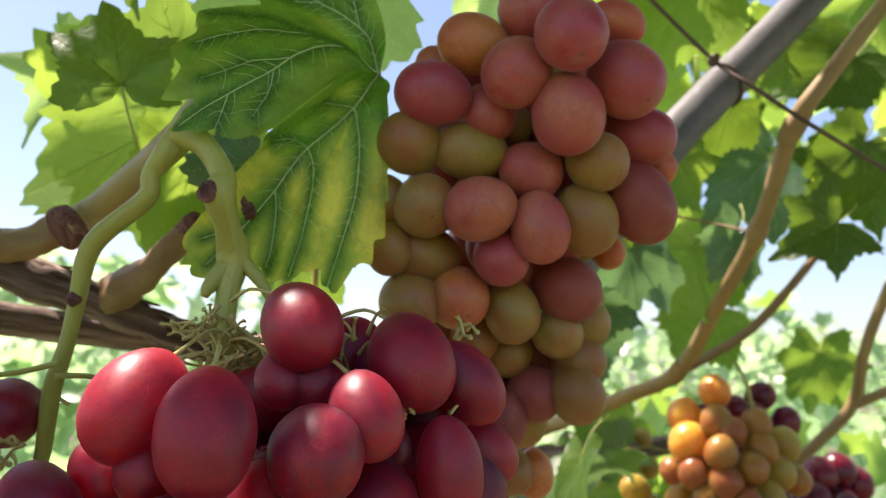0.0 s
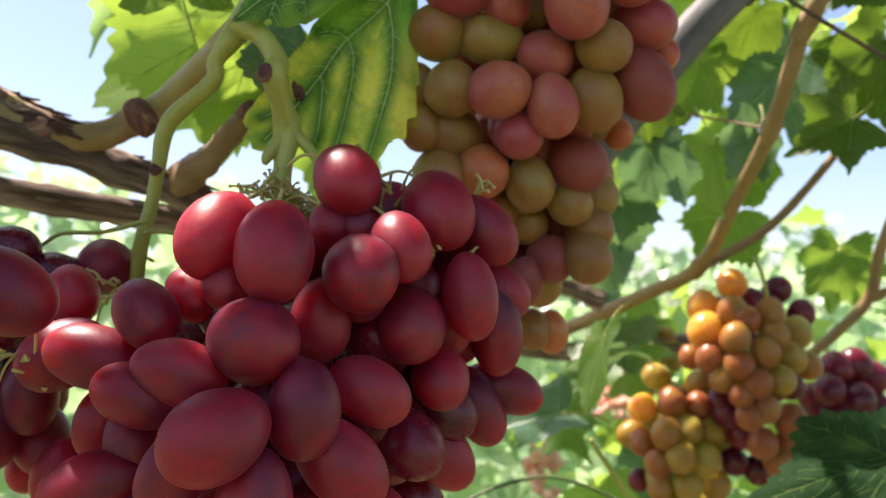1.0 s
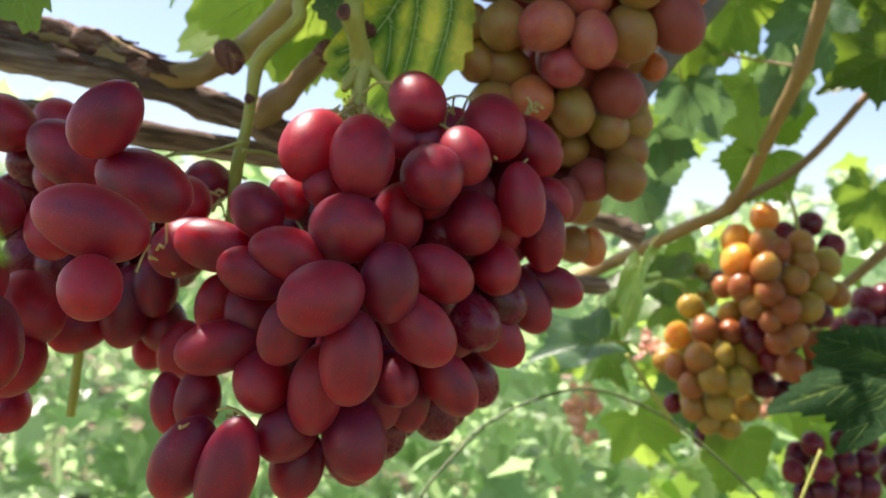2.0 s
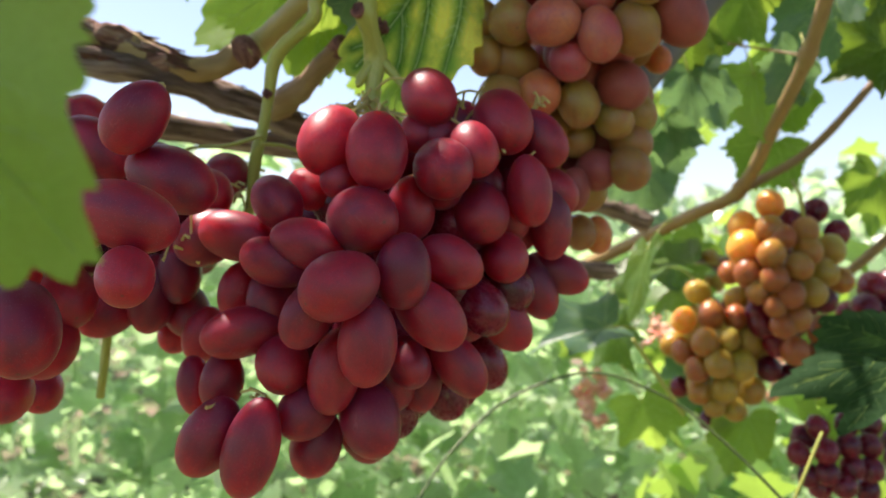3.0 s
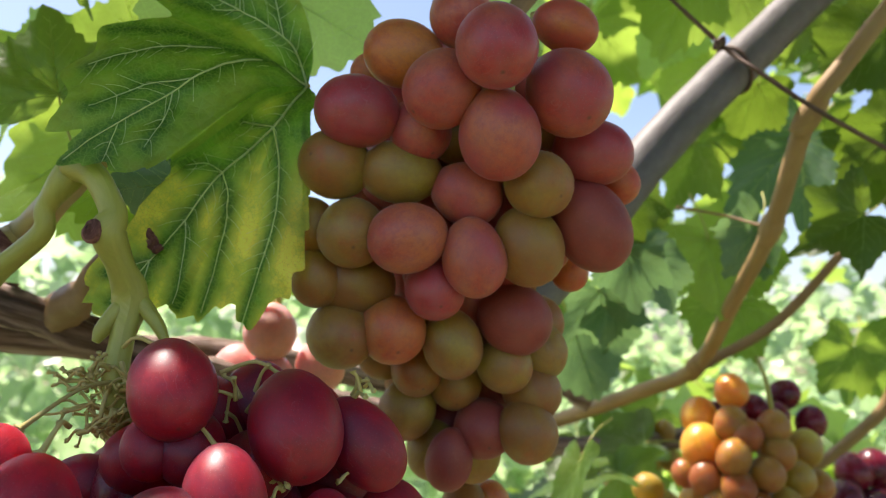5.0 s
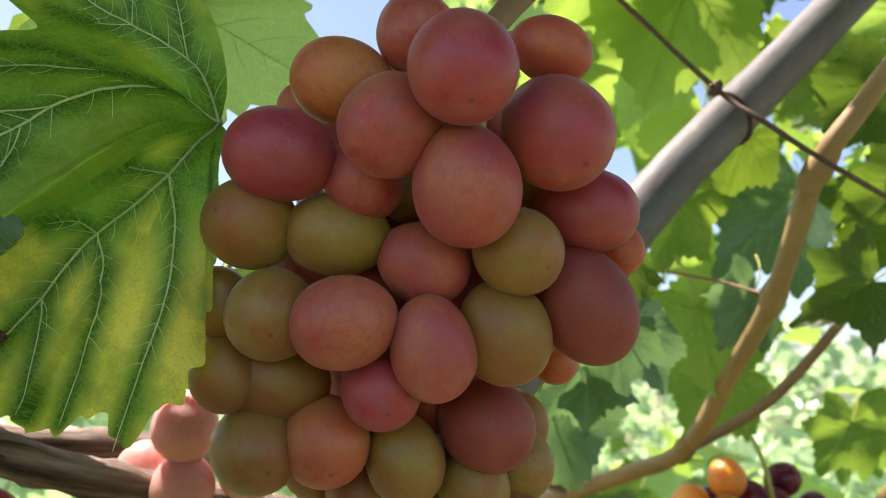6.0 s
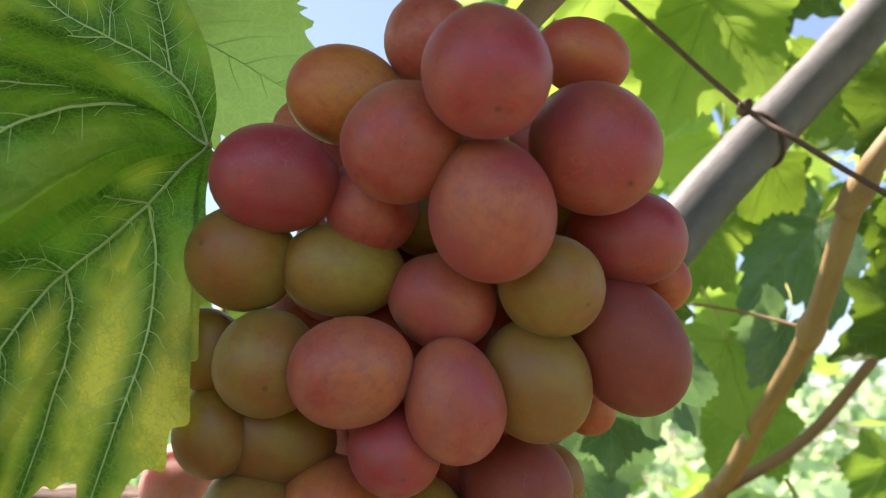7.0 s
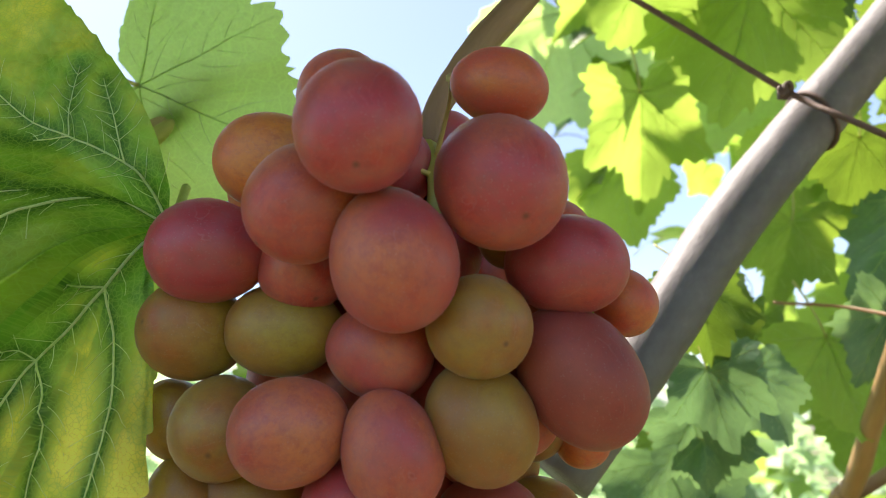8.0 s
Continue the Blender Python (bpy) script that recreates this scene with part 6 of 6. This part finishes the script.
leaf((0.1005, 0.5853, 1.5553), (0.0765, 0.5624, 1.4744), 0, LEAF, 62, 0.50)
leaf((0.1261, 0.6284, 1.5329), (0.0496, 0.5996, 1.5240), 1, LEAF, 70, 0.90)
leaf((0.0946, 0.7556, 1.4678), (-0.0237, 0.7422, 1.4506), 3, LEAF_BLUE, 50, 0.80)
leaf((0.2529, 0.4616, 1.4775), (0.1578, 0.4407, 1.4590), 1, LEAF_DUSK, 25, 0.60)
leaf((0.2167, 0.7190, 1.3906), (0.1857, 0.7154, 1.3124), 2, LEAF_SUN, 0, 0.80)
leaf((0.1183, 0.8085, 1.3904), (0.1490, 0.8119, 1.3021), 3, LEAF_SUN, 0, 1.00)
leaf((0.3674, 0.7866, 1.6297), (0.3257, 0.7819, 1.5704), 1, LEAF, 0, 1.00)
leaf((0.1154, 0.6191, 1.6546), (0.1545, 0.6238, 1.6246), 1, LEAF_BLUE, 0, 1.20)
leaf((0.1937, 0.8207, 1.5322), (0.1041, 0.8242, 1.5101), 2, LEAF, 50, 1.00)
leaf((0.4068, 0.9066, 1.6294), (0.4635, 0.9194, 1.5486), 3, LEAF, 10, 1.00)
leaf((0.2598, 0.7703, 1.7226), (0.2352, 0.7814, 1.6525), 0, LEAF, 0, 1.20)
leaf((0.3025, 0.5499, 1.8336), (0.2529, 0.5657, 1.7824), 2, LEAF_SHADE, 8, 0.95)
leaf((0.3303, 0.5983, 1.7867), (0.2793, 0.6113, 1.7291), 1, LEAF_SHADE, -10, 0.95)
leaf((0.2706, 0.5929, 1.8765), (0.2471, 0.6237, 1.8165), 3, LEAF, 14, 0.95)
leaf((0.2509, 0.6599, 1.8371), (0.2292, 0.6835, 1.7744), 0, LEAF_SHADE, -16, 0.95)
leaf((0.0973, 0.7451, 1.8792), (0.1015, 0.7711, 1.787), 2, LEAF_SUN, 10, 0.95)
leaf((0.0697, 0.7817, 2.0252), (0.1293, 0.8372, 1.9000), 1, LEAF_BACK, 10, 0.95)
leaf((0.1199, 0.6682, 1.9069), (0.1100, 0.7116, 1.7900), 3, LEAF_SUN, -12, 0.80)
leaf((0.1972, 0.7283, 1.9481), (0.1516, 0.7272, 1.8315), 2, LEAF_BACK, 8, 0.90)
leaf((-0.0823, -0.0244, 1.5874), (-0.0425, -0.0270, 1.5467), 2, LEAF_SUN, 0, 0.80)
leaf((-0.2287, 0.2391, 1.7059), (-0.2077, 0.2319, 1.6466), 0, LEAF_SUN, 0, 0.80)
rng = random.Random(5)
for k in range(150):
    x, y, z = rng.uniform(0.06, 0.66), rng.uniform(0.62, 1.20), rng.uniform(1.36, 2.06)
    x *= 0.55 + 0.45 * y
    if open_air(x, y, z) or (y < 0.80 and z < 1.60) or (z < 1.72 and noise.noise((x * 9, y * 3, z * 9)) < -0.12):
        continue
    size = rng.uniform(0.035, 0.060)
    d = Vector((rng.uniform(-1, 1), rng.uniform(-0.5, 0.3), rng.uniform(-1.3, 0.1))).normalized() * size / 0.72
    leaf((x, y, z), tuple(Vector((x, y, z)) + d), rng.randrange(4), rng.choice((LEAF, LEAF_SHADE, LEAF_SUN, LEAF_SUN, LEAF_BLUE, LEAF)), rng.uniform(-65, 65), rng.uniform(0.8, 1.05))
hanging = vine_wood("vine_shoot", "slender green shoot carrying a single leaf", "vine shoot")
cane("stalk", LENSTALK, STALK, hanging, steps=10, sides=8)
